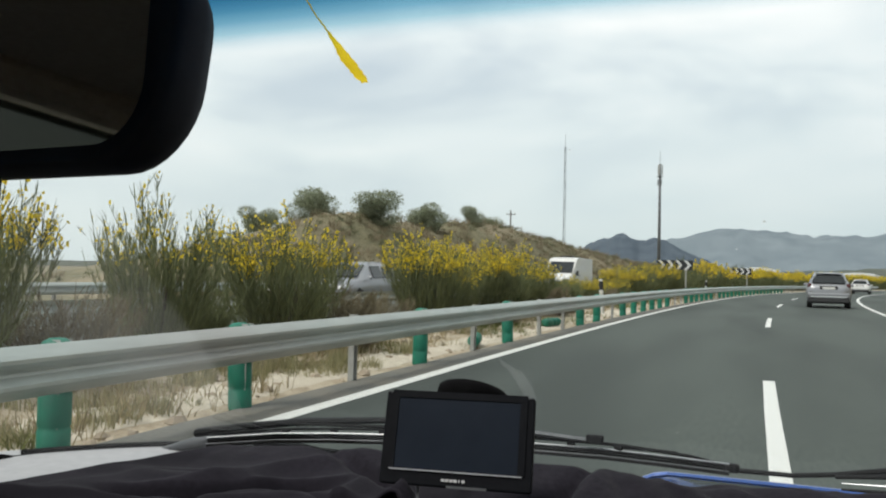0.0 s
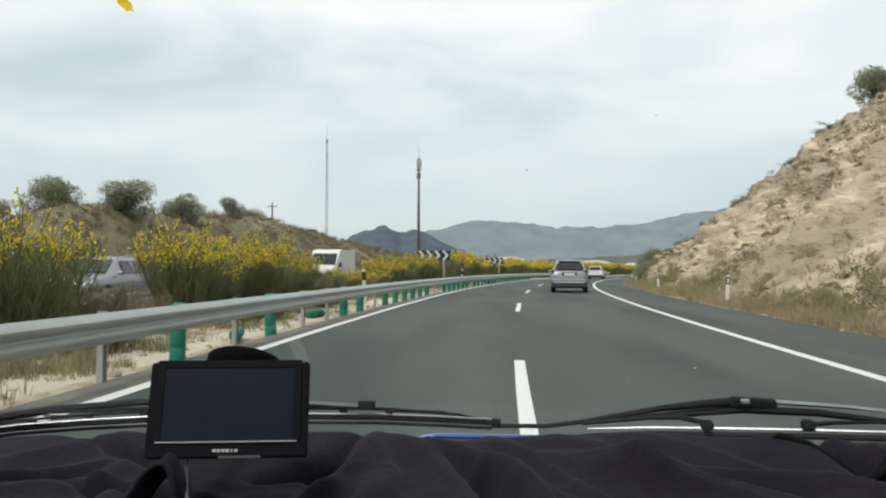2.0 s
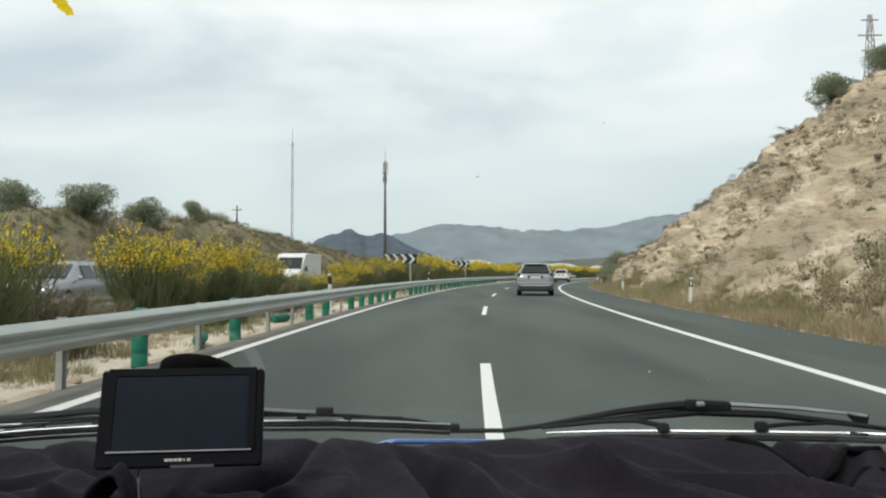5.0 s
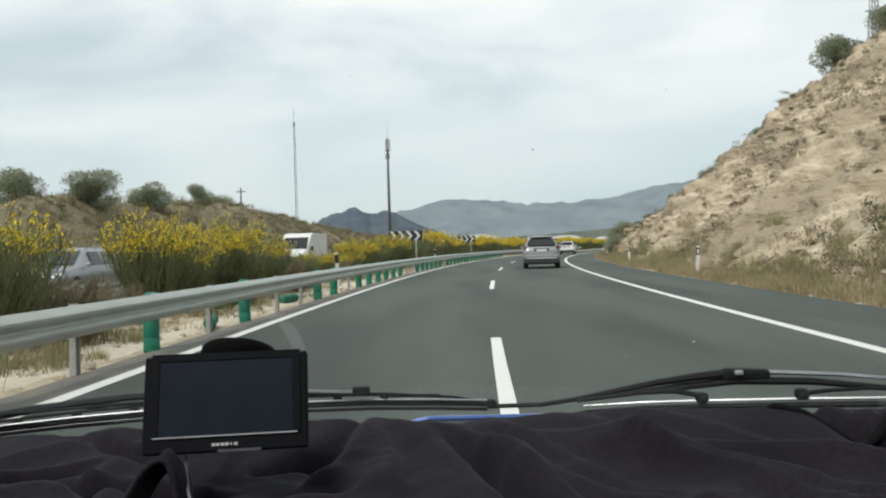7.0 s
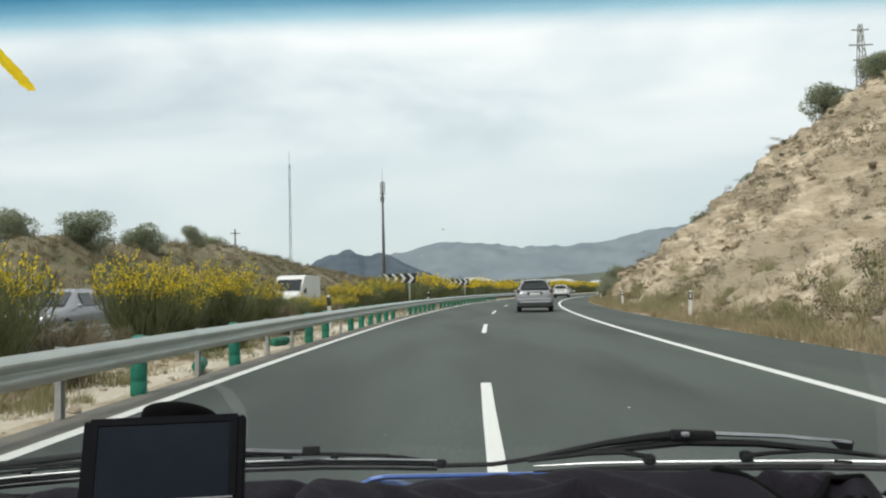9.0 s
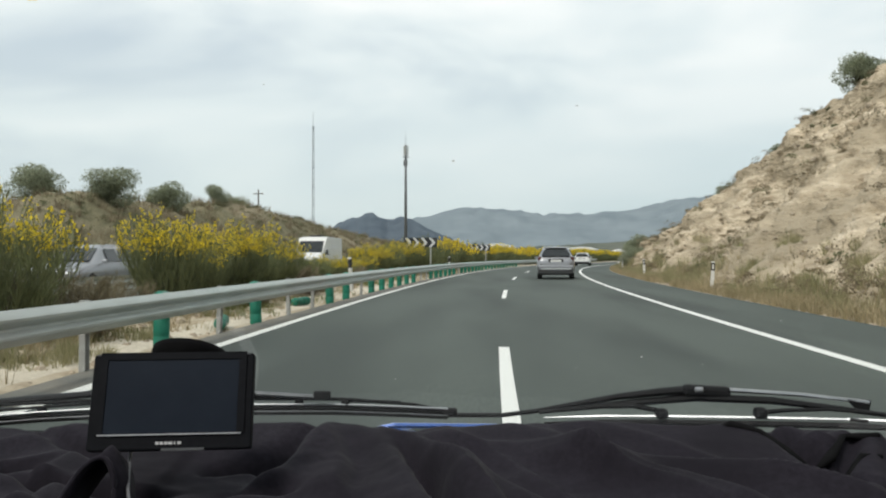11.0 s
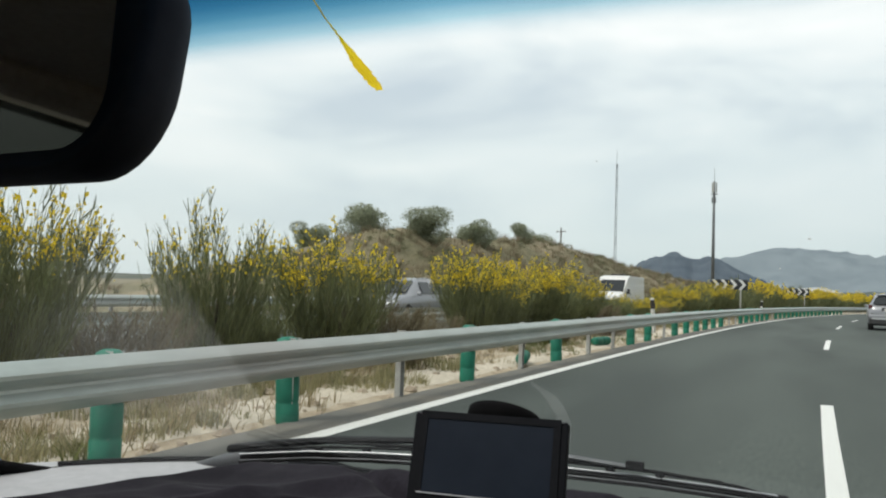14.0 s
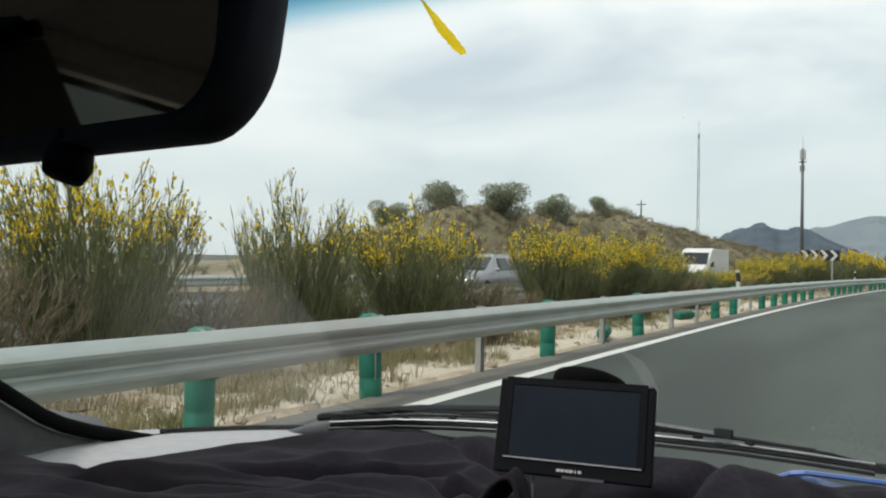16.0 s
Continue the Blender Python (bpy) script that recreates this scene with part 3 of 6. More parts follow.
def sleeve_mesh():
    """A ribbed green plastic sleeve with a domed cap, open for the beam."""
    rings = []
    for z, r in ((0.0, 0.095), (0.02, 0.10), (0.18, 0.10), (0.195, 0.092), (0.21, 0.10), (0.42, 0.10), (0.43, 0.094), (0.44, 0.10),
                 (0.74, 0.098), (0.775, 0.088), (0.80, 0.05)):
        rings.append([(r * math.cos(2 * math.pi * k / 14), r * math.sin(2 * math.pi * k / 14), z) for k in range(14)])
    bm = loft(rings)
    me = bpy.data.meshes.new("sleeve")
    for f in bm.faces:
        f.smooth = True
    bm.to_mesh(me)
    bm.free()
    me.materials.append(M_GREEN)
    return me


ME_POST, ME_SLEEVE = post_mesh(), sleeve_mesh()


def guard_rail(x, y0, y1, face, label, pick, zc=0.60, z0=0.0, gap=2.0):
    rail = thing("guard_rail", label, "guard rail", group="guard rails of the motorway", kind="structure")
    y = y0
    while y < y1:
        beam(x, y, min(y + 4.0, y1), zc + z0, face, rail)
        y += 4.0
    y, i = y0 + 1.0, 0
    rnd = random.Random(int(abs(x) * 10))
    while y < y1:
        p = new("post", ME_POST)
        p.parent = rail
        p.matrix_basis = pose(x - face * 0.10 + bend(y), y, z0 - 0.06, 0, rnd.uniform(-1.5, 1.5), 0 if face > 0 else 180)
        part("spacer", boxed((x - face * 0.035 + bend(y), y, zc + z0), (0.07, 0.09, 0.16), 0.006), M_POST, rail)
        if pick(i, y):
            s = new("sleeve", ME_SLEEVE)
            s.parent = rail
            s.matrix_basis = pose(x - face * 0.115 + bend(y), y, z0 - 0.02, rnd.uniform(-2, 2), rnd.uniform(-2, 2), rnd.uniform(0, 90)) @ Matrix.Diagonal((1, 1, 0.92, 1))
        y += gap
        i += 1
    return rail


guard_rail(-3.97, -9, 150, 1, "galvanised W-beam rail on posts with green plastic sleeves", lambda i, y: y < 92 and i not in (4, 8, 10, 12, 13, 16, 23, 24, 31), zc=0.545)
guard_rail(-8.1, -9, 150, -1, "galvanised W-beam rail on grey posts along the far carriageway", lambda i, y: False, z0=-0.02, gap=4.0)
guard_rail(-16.45, -9, 120, 1, "galvanised W-beam rail at the outer edge of the far carriageway", lambda i, y: False, z0=-0.02, gap=4.0)

for x, y, a in ((-4.42, 13.3, 14), (-4.45, 19.2, -10)):
    s = new("fallen_sleeve", ME_SLEEVE)
    s.matrix_basis = pose(x + bend(y), y, 0.10, 90, 0, a)
    tagged(s, "green plastic post sleeve lying on the ground", "post sleeve", "loose green sleeves")


# ---- signs, marker posts, masts ----
def marker_post(x, y, lean, z=-0.04):
    e = thing("marker_post", "white roadside marker post with a black band and reflector", "marker post", pose(x, y, z, 0, lean, 0), "marker posts")
    out = [(-0.06, -0.035), (0.06, -0.035), (0.02, 0.05), (-0.02, 0.05)]
    bm = prism(out, 1.02, (1, 0, 0), (0, 1, 0), (0, 0, 0), 0.008)
    part("shaft", bm, M_WHITE, e)
    bm = prism([(a * 1.06, b * 1.06) for a, b in out], 0.26, (1, 0, 0), (0, 1, 0), (0, 0, 0.70))
    part("band", bm, M_BLACKB, e, "slanted black band")
    part("reflector", boxed((0, -0.041, 0.83), (0.05, 0.006, 0.16), 0.002), M_REFLECT, e)
    return e


first_marker = marker_post(7.15 + bend(28.5), 28.5, 3)
for x, y, lean in ((7.2, 46, -2), (7.2, 64, 1), (7.2, 82, 0)):
    copy_thing(first_marker, pose(x + bend(y), y, -0.03, 0, lean, 0))
for y, lean in ((24.5, 4), (52, -3)):
    copy_thing(first_marker, pose(-4.42 + bend(y), y, 0.10, 0, lean, 180))


def chevron_sign(x, y, turn):
    """A long black board with four white arrowheads pointing right, on two posts."""
    e = thing("chevron_sign", "black curve board with white arrowheads on two grey posts", "road sign", pose(x, y, -0.05, 0, 0, turn), "curve boards on the median")
    part("board", boxed((0, 0, 2.0), (1.95, 0.03, 0.56), 0.006), M_CHEVB, e)
    for k in range(4):
        ox = -0.93 + 0.47 * k
        pts = [(ox, -0.27), (ox + 0.17, -0.27), (ox + 0.40, 0.0), (ox + 0.17, 0.27), (ox, 0.27), (ox + 0.23, 0.0)]
        bm = prism(pts, 0.004, (1, 0, 0), (0, 0, 1), (0, -0.0155, 2.0))
        part("arrowhead", bm, M_CHEVW, e)
    for px in (-0.6, 0.6):
        part("post", boxed((px, 0.045, 1.12), (0.08, 0.05, 2.3), 0.006), M_POST, e)
    return e


sign1 = chevron_sign(-5.55 + bend(48), 48, 2)
copy_thing(sign1, pose(-5.55 + bend(76), 76, -0.05, 0, 0, -3))


def phone_mast(x, y, h):
    e = thing("phone_mast", "tall slim grey telecom mast with antennas near its top", "mast", pose(x, y, -0.1))
    part("pole", tube([(0, 0, 0), (0, 0, h * 0.5), (0, 0, h)], [0.42, 0.33, 0.22], 14), M_MAST, e, smooth=True)
    part("rod", tube([(0, 0, h), (0, 0, h + 3.0)], [0.05, 0.03], 6), M_MAST, e)
    for k in range(3):
        a = 2 * math.pi * k / 3 + 0.4
        part("antenna", boxed((0.5 * math.cos(a), 0.5 * math.sin(a), h - 1.3), (0.28, 0.22, 2.2), 0.05), M_POST, e)
        part("antenna", boxed((0.42 * math.cos(a + 1), 0.42 * math.sin(a + 1), h - 4.2), (0.24, 0.2, 1.3), 0.05), M_MAST, e)
    part("platform", tube([(0, 0, h - 2.9), (0, 0, h - 2.75)], 0.75, 12), M_MAST, e)
    return e


phone_mast(190 * math.sin(radians(-5.6)), 190 * math.cos(radians(-5.6)), 27)


def utility_pole(x, y, z, h):
    e = thing("utility_pole", "thin weathered utility pole with a short cross-arm", "utility pole", pose(x, y, z))
    part("pole", tube([(0, 0, 0), (0, 0, h)], [0.13, 0.08], 8), M_WOODY, e)
    part("cross_arm", boxed((0, 0, h - 0.5), (1.2, 0.09, 0.09), 0.01), M_WOODY, e)
    for k in (-0.5, 0, 0.5):
        part("insulator", tube([(k, 0, h - 0.45), (k, 0, h - 0.25)], [0.05, 0.03], 8), M_WHITE, e)
    return e


def bank_z(x, y):
    u = (-16.6 - (x - bend(y))) / 9.0
    return bank(u if u <= 1 else 1 + (u * 9.0 - 9.0) / 60, y)[2]


utility_pole(-27.5, 98, bank_z(-27.5, 98) - 0.2, 8.0)


def radio_mast(x, y, z, h):
    """A thin three-legged lattice mast with a rod on top."""
    e = thing("radio_mast", "very thin grey lattice radio mast behind the bank", "mast", pose(x, y, z))
    feet = [(0.16 * math.cos(a), 0.16 * math.sin(a)) for a in (0.3, 2.394, 4.489)]
    for a, b in feet:
        part("leg", tube([(a, b, 0), (a * 0.6, b * 0.6, h)], 0.028, 5), M_MAST, e)
    n = 18
    for k in range(n):
        q, r = 1 - 0.4 * k / n, 1 - 0.4 * (k + 1) / n
        (a, b), (c, d) = feet[k % 3], feet[(k + 1) % 3]
        part("brace", tube([(a * q, b * q, h * k / n), (c * r, d * r, h * (k + 1) / n)], 0.018, 4), M_MAST, e)
    part("rod", tube([(0, 0, h - 0.4), (0, 0, h + 1.6)], 0.02, 5), M_MAST, e)
    return e


radio_mast(-20.4, 96, bank_z(-20.4, 96) - 0.3, 13.5)


def pylon(x, y, z, h):
    """A small lattice pylon with three cross-arms."""
    e = thing("power_pylon", "slender grey lattice power pylon on the hill crest", "pylon", pose(x, y, z))
    w = 0.42
    for sx in (-1, 1):
        for sy in (-1, 1):
            part("leg", tube([(sx * w, sy * w, 0), (sx * 0.10, sy * 0.10, h)], 0.035, 5), M_POST, e)
    for k in range(9):
        a, b = k / 9, (k + 1) / 9
        wa, wb = w + (0.10 - w) * a, w + (0.10 - w) * b
        s = 1 if k % 2 else -1
        for q in (-1, 1):
            part("brace", tube([(-s * wa, q * wa, h * a), (s * wb, q * wb, h * b)], 0.03, 4), M_POST, e)
            part("brace", tube([(q * wa, s * wa, h * a), (q * wb, -s * wb, h * b)], 0.03, 4), M_POST, e)
    for z2, l in ((h - 0.4, 0.6), (h - 1.5, 0.85), (h - 2.6, 0.6)):
        part("cross_arm", boxed((0, 0, z2), (2 * l, 0.09, 0.09)), M_POST, e)
    return e


pylon(28.9, 59, 13.2, 6.4)

# ---- plants ----
def ribbons(rnd, stems, width):
    """Thin tapering leaf-like strips along the given lines of points: vertices and faces."""
    vs, fs = [], []
    for line in stems:
        a = rnd.uniform(0, math.pi)
        sx, sy = math.cos(a) * width, math.sin(a) * width
        base = len(vs)
        n = len(line)
        for i, p in enumerate(line):
            k = 1 - 0.75 * i / (n - 1)
            vs.append((p[0] - sx * k, p[1] - sy * k, p[2]))
            vs.append((p[0] + sx * k, p[1] + sy * k, p[2]))
            if i:
                b = base + 2 * i
                fs.append((b - 2, b - 1, b + 1, b))
    return vs, fs


def petals(rnd, points, size):
    vs, fs = [], []
    for p in points:
        q = Euler((rnd.uniform(0, 6), rnd.uniform(0, 6), rnd.uniform(0, 6))).to_matrix()
        s = size * rnd.uniform(0.6, 1.3)
        b = len(vs)
        for u, v in ((-1, -0.55), (1, -0.55), (0.75, 0.6), (-0.75, 0.6)):
            w = q @ Vector((u * s, v * s, 0))
            vs.append((p[0] + w.x, p[1] + w.y, p[2] + w.z))
        fs.append((b, b + 1, b + 2, b + 3))
    return vs, fs


def broom_bush(seed, flowers, stems=150, brown=False, fan=0.50, label="", far=False):
    """A broom about 1 m high and wide (scaled where it stands): bare stems rise from a narrow foot and fan out into brushes of fine upright twigs."""
    rnd = random.Random(seed)
    e = thing("broom_bush", label, "bush", group="broom bushes of the median")
    lines, tips = [], []
    for _ in range(stems):
        a = rnd.uniform(0, 2 * math.pi)
        q0 = math.sqrt(rnd.random())
        lean = fan * q0
        h = rnd.uniform(0.66, 0.98) * (1 - 0.16 * q0 ** 2) * (0.88 + 0.26 * noise.noise((math.cos(a) * 1.3, math.sin(a) * 1.3, seed)))
        pts = []
        for i in range(6):
            q = i / 5
            d = 0.15 * q0 + 0.84 * lean * q ** 0.85
            pts.append(Vector((d * math.cos(a) + 0.02 * rnd.gauss(0, 1) * q, d * math.sin(a) + 0.02 * rnd.gauss(0, 1) * q, 0.02 + h * q)))
        lines.append([tuple(p) for p in pts])
        for _ in range(10 if far else 16):
            k = rnd.uniform(0.14, 0.97) * 5
            i = min(4, int(k))
            p = pts[i].lerp(pts[i + 1], k - i)
            d = Vector((math.cos(a) * 0.45 + rnd.gauss(0, 0.38), math.sin(a) * 0.45 + rnd.gauss(0, 0.38), rnd.uniform(0.7, 1.4))).normalized()
            l = rnd.uniform(0.09, 0.21) * (1.15 - 0.4 * k / 5)
            bow = Vector((rnd.gauss(0, 0.012), rnd.gauss(0, 0.012), 0.01))
            m = p + d * l * 0.55 + bow
            t = p + d * l + bow * 1.4 + Vector((0, 0, 0.012))
            lines.append([tuple(p), tuple(m), tuple(t)])
            tips.append((m, t))
            for _ in range(1 if far else 2):
                o = p.lerp(t, rnd.uniform(0.3, 0.8))
                d2 = (d + Vector((rnd.gauss(0, 0.4), rnd.gauss(0, 0.4), 0.2))).normalized() * rnd.uniform(0.04, 0.10)
                lines.append([tuple(o), tuple(o + d2 * 0.6), tuple(o + d2)])
                tips.append((o, o + d2))
    vs, fs = ribbons(rnd, lines, 0.0065 if far else 0.0037)
    tagged(link_mesh("twigs", vs, fs, M_TWIGB if brown else M_TWIG, e), kind="stuff")
    if flowers:
        pts = []
        high = [t for t in tips if t[1].z > 0.63 + 0.14 * noise.noise((t[1].x * 3, t[1].y * 3, seed))]
        for _ in range(flowers):
            m, t = rnd.choice(high)
            p = m.lerp(t, rnd.random() ** 0.6)
            pts.append((p.x + rnd.gauss(0, 0.008), p.y + rnd.gauss(0, 0.008), p.z + rnd.gauss(0, 0.008)))
        vs, fs = petals(rnd, pts, 0.019 if far else 0.0102)
        tagged(link_mesh("flowers", vs, fs, M_FLOWER, e, "bright yellow flowers"), kind="stuff")
    for k in range(5):
        a = k * 1.3 + seed
        bm = tube([(0.012 * math.cos(a), 0.012 * math.sin(a), -0.05), (0.06 * math.cos(a), 0.06 * math.sin(a), 0.16), (0.17 * math.cos(a + 0.1), 0.17 * math.sin(a + 0.1), 0.45)],
                  [0.020, 0.014, 0.006], 5)
        part("trunk", bm, M_WOODY, e)
    return e


def at_scale(x, y, z, w, h, turn=0):
    return pose(x, y, z, 0, 0, turn) @ Matrix.Diagonal((w, w, h, 1))


YELLOW = "broom bush with green twigs and a crown of yellow flowers"
SPARSE = "tall green broom bush with a few yellow flowers"
BARE = "dark green broom bush without flowers"
BROWN = "brownish half-dry broom bush"
KINDS = {
    "y1": broom_bush(1, 3400, stems=165, label=YELLOW), "y2": broom_bush(2, 4400, stems=185, fan=0.56, label=YELLOW),
    "s1": broom_bush(3, 620, stems=100, fan=0.44, label=SPARSE), "s2": broom_bush(9, 1900, stems=135, fan=0.54, label=SPARSE), "b1": broom_bush(4, 0, stems=180, fan=0.48, label=BARE),
    "n1": broom_bush(5, 0, stems=110, brown=True, fan=0.58, label=BROWN),
}
KINDS["y1_far"] = broom_bush(6, 950, stems=74, label=YELLOW, far=True)
KINDS["y2_far"] = broom_bush(7, 1350, stems=78, fan=0.56, label=YELLOW, far=True)
KINDS["b1_far"] = broom_bush(8, 0, stems=66, fan=0.48, label=BARE, far=True)
used = set()


def plant(kind, x, y, w, h, turn):
    m = at_scale(x + bend(y), y, median_z(x + bend(y), y) - 0.02, w, h, turn)
    if kind in used:
        return copy_thing(KINDS[kind], m @ Matrix.Diagonal((*KINDS[kind].scale, 1)).inverted())
    used.add(kind)
    KINDS[kind].matrix_basis = m
    return KINDS[kind]


for row in (("n1", -6.1, 3.6, 1.5, 1.3, 20), ("s2", -6.3, 4.9, 1.7, 2.2, 200), ("n1", -6.0, 6.0, 1.2, 1.0, 130), ("s1", -6.2, 7.5, 1.5, 2.1, 0), ("b1", -6.5, 8.6, 1.0, 1.0, 80),
            ("s2", -6.2, 10.0, 1.9, 2.05, 200), ("n1", -6.0, 11.2, 1.5, 1.0, 30), ("n1", -6.3, 13.3, 1.2, 0.8, 60), ("y1", -6.2, 15.3, 1.7, 2.1, 300),
            ("s2", -6.3, 17.1, 1.5, 1.75, 40), ("y2", -6.2, 19.0, 1.8, 2.05, 0), ("b1", -6.2, 20.7, 1.5, 1.5, 200), ("y1", -6.3, 22.6, 1.8, 1.8, 70), ("n1", -6.2, 24.4, 1.5, 1.0, 10), ("b1", -6.3, 26.6, 1.6, 1.2, 250),
            ("y1", -6.2, 29.4, 1.7, 1.2, 40), ("n1", -6.2, 32.0, 1.6, 0.9, 90), ("y1", -6.3, 34.6, 1.8, 1.2, 140), ("y2", -6.3, 38.0, 2.0, 1.8, 20), ("b1", -6.3, 40.8, 2.1, 1.9, 75),
            ("y1", -6.2, 43.6, 2.1, 2.0, 160), ("y2", -6.3, 46.2, 2.2, 2.1, 310), ("b1", -6.3, 48.8, 2.2, 2.0, 115)):
    plant(*row)
for x, y, w, h, turn in ((-5.4, 10.6, 0.9, 0.5, 280), (-5.4, 18.0, 1.0, 0.5, 210), (-5.3, 23.2, 1.2, 0.6, 330)):
    plant("n1", x, y, w, h, turn)
rnd = random.Random(11)
y = 51.0
while y < 190:
    w = rnd.uniform(2.3, 3.2)
    plant(rnd.choice(("y1_far", "y2_far", "y2_far", "y1_far", "b1_far")), -6.5 + rnd.uniform(-0.5, 0.4), y, w, rnd.uniform(2.1, 2.8), rnd.uniform(0, 360))
    y += w * rnd.uniform(0.62, 0.85)


def clump_mesh(rnd, centres, per, size, leaf):
    """Many small leaves about the given centres (x, y, z, radius)."""
    pts = []
    for cx, cy, cz, r in centres:
        for _ in range(per):
            v = Vector((rnd.gauss(0, 1), rnd.gauss(0, 1), rnd.gauss(0, 1))).normalized() * r * (rnd.uniform(0.3, 1.0) ** 0.5 + abs(rnd.gauss(0, 0.13)))
            pts.append((cx + v.x * size[0], cy + v.y * size[1], cz + v.z * size[2]))
    return petals(rnd, pts, leaf)


def olive_tree(seed, label):
    """A round-headed tree about 1 m high: leaning trunk, limbs and a gappy crown."""
    rnd = random.Random(seed)
    e = thing("olive_tree", label, "tree", group="trees on the banks")
    part("trunk", tube([(0, 0, -0.06), (0.03, 0.01, 0.14), (0.01, 0.04, 0.32), (0.05, 0.03, 0.48)], [0.05, 0.04, 0.032, 0.02], 8), M_WOODY, e)
    ends = []
    for k in range(7):
        a = k * 0.9 + rnd.uniform(0, 0.5)
        r, h = rnd.uniform(0.14, 0.34), rnd.uniform(0.42, 0.80)
        p = (r * math.cos(a), r * math.sin(a), h)
        part("limb", tube([(0.02, 0.03, 0.25), (p[0] * 0.5, p[1] * 0.5, 0.25 + (h - 0.25) * 0.55), p], [0.022, 0.014, 0.005], 5), M_WOODY, e)
        ends.append((*p, rnd.uniform(0.17, 0.26)))
        ends.append((p[0] * 0.6 + rnd.gauss(0, 0.06), p[1] * 0.6 + rnd.gauss(0, 0.06), h - rnd.uniform(0.02, 0.26), rnd.uniform(0.15, 0.23)))
    vs, fs = clump_mesh(rnd, ends, 760, (1.12, 1.12, 0.95), 0.0135)
    tagged(link_mesh("crown", vs, fs, M_LEAF, e), kind="stuff")
    return e


TREE = "grey-green olive tree with a rounded open crown on the bank"
trees = [olive_tree(21, TREE), olive_tree(22, TREE), olive_tree(23, TREE)]
tree_used = set()


def set_tree(i, x, y, z, w, h, turn):
    m = at_scale(x, y, z, w, h, turn)
    if i in tree_used:
        return copy_thing(trees[i], m @ Matrix.Diagonal((*trees[i].scale, 1)).inverted())
    tree_used.add(i)
    trees[i].matrix_basis = m
    return trees[i]


for i, b, y, w, h in ((0, -29.4, 46, 3.4, 2.7), (1, -25.2, 47, 3.4, 2.3), (2, -21.6, 56, 3.6, 2.4), (0, -17.2, 74, 3.0, 2.4), (1, -18.3, 66, 2.2, 1.8), (2, -27.3, 52, 2.0, 1.5),
                      (0, -23.2, 64, 2.4, 1.8), (1, -15.6, 82, 2.6, 2.0), (2, -14.0, 90, 2.2, 1.6), (0, -12.8, 104, 3.4, 2.4), (1, -11.6, 118, 3.0, 2.2), (2, -33.0, 44, 2.8, 2.2)):
    x = y * math.tan(radians(b))
    set_tree(i, x, y, bank_z(x, y) - 0.30 * h, w, h * 1.12, b * 37)
# trees on the crest of the cutting, and at its far end
for i, u, y, w, h in ((0, 1.0, 60, 3.6, 3.3), (1, 1.0, 57.5, 2.6, 2.0), (2, 0.97, 63.5, 1.8, 1.4), (1, 1.0, 66.5, 1.8, 1.2), (2, 1.02, 52, 3.4, 3.0), (2, 0.93, 58.5, 2.2, 1.6), (0, 0.95, 55.5, 2.6, 2.1)):
    c = cutting(u, y)
    set_tree(i, c[0], c[1], c[2] - 0.28 * h, w, h, y * 29)
for i, x, y, w, h in ((2, 10.3, 64, 3.0, 2.3), (0, 10.9, 70, 2.8, 3.1), (1, 11.5, 98, 4.4, 3.2), (0, 14.5, 104, 4.2, 4.0)):
    set_tree(i, x + bend(y) - 2.0, y, -0.2, w, h, y * 7)


# ---- scrub, grass and stones (beyond counting) ----
def scrub(name, spots, per, leaf, material, label, seed):
    rnd = random.Random(seed)
    lines = []
    for x, y, z, r, h in spots:
        for _ in range(per):
            a, q = rnd.uniform(0, 6.283), math.sqrt(rnd.random())
            d = r * q
            hh = h * rnd.uniform(0.5, 1.0) * (1.05 - 0.5 * q * q)
            lean = rnd.uniform(0.1, 0.5) * r
            x0, y0 = x + d * 0.6 * math.cos(a), y + d * 0.6 * math.sin(a)
            lines.append([(x0, y0, z - 0.08), (x0 + lean * 0.4 * math.cos(a), y0 + lean * 0.4 * math.sin(a), z + hh * 0.55),
                          (x0 + lean * math.cos(a), y0 + lean * math.sin(a), z + hh)])
    vs, fs = ribbons(rnd, lines, leaf)
    return tagged(link_mesh(name, vs, fs, material), label, "scrub", kind="stuff")


def leafy(name, spots, per, leaf, material, label, seed):
    """Low rounded shrubs: small leaves about the given spots (x, y, z, radius, height)."""
    rnd = random.Random(seed)
    pts = []
    for x, y, z, r, h in spots:
        lumps = [(rnd.gauss(0, 0.4) * r, rnd.gauss(0, 0.4) * r, rnd.uniform(0.2, 0.75) * h, rnd.uniform(0.45, 0.8) * r) for _ in range(4)]
        for _ in range(per):
            a, b, c, q = rnd.choice(lumps)
            v = Vector((rnd.gauss(0, 1), rnd.gauss(0, 1), rnd.gauss(0, 1))).normalized() * q * rnd.uniform(0.5, 1.0)
            pts.append((x + a + v.x, y + b + v.y, z + c + abs(v.z) * 0.8 - 0.1))
    vs, fs = petals(rnd, pts, leaf)
    return tagged(link_mesh(name, vs, fs, material), label, "scrub", kind="stuff")


rnd = random.Random(31)
spots_d, spots_g = [], []
for _ in range(3200):
    u, y = rnd.uniform(0.06, 1.05), rnd.uniform(12, 74)
    if fbm(y * 0.16, u * 3.0, 3.0, 3) < rnd.uniform(-0.35, 0.15):
        continue
    c = cutting(u, y)
    k = 0.22 + 0.5 * rnd.random() ** 2.2
    s = (c[0], c[1], c[2], k, k * rnd.uniform(0.7, 1.1))
    (spots_g if rnd.random() < 0.10 or u > 0.985 else spots_d).append(s)
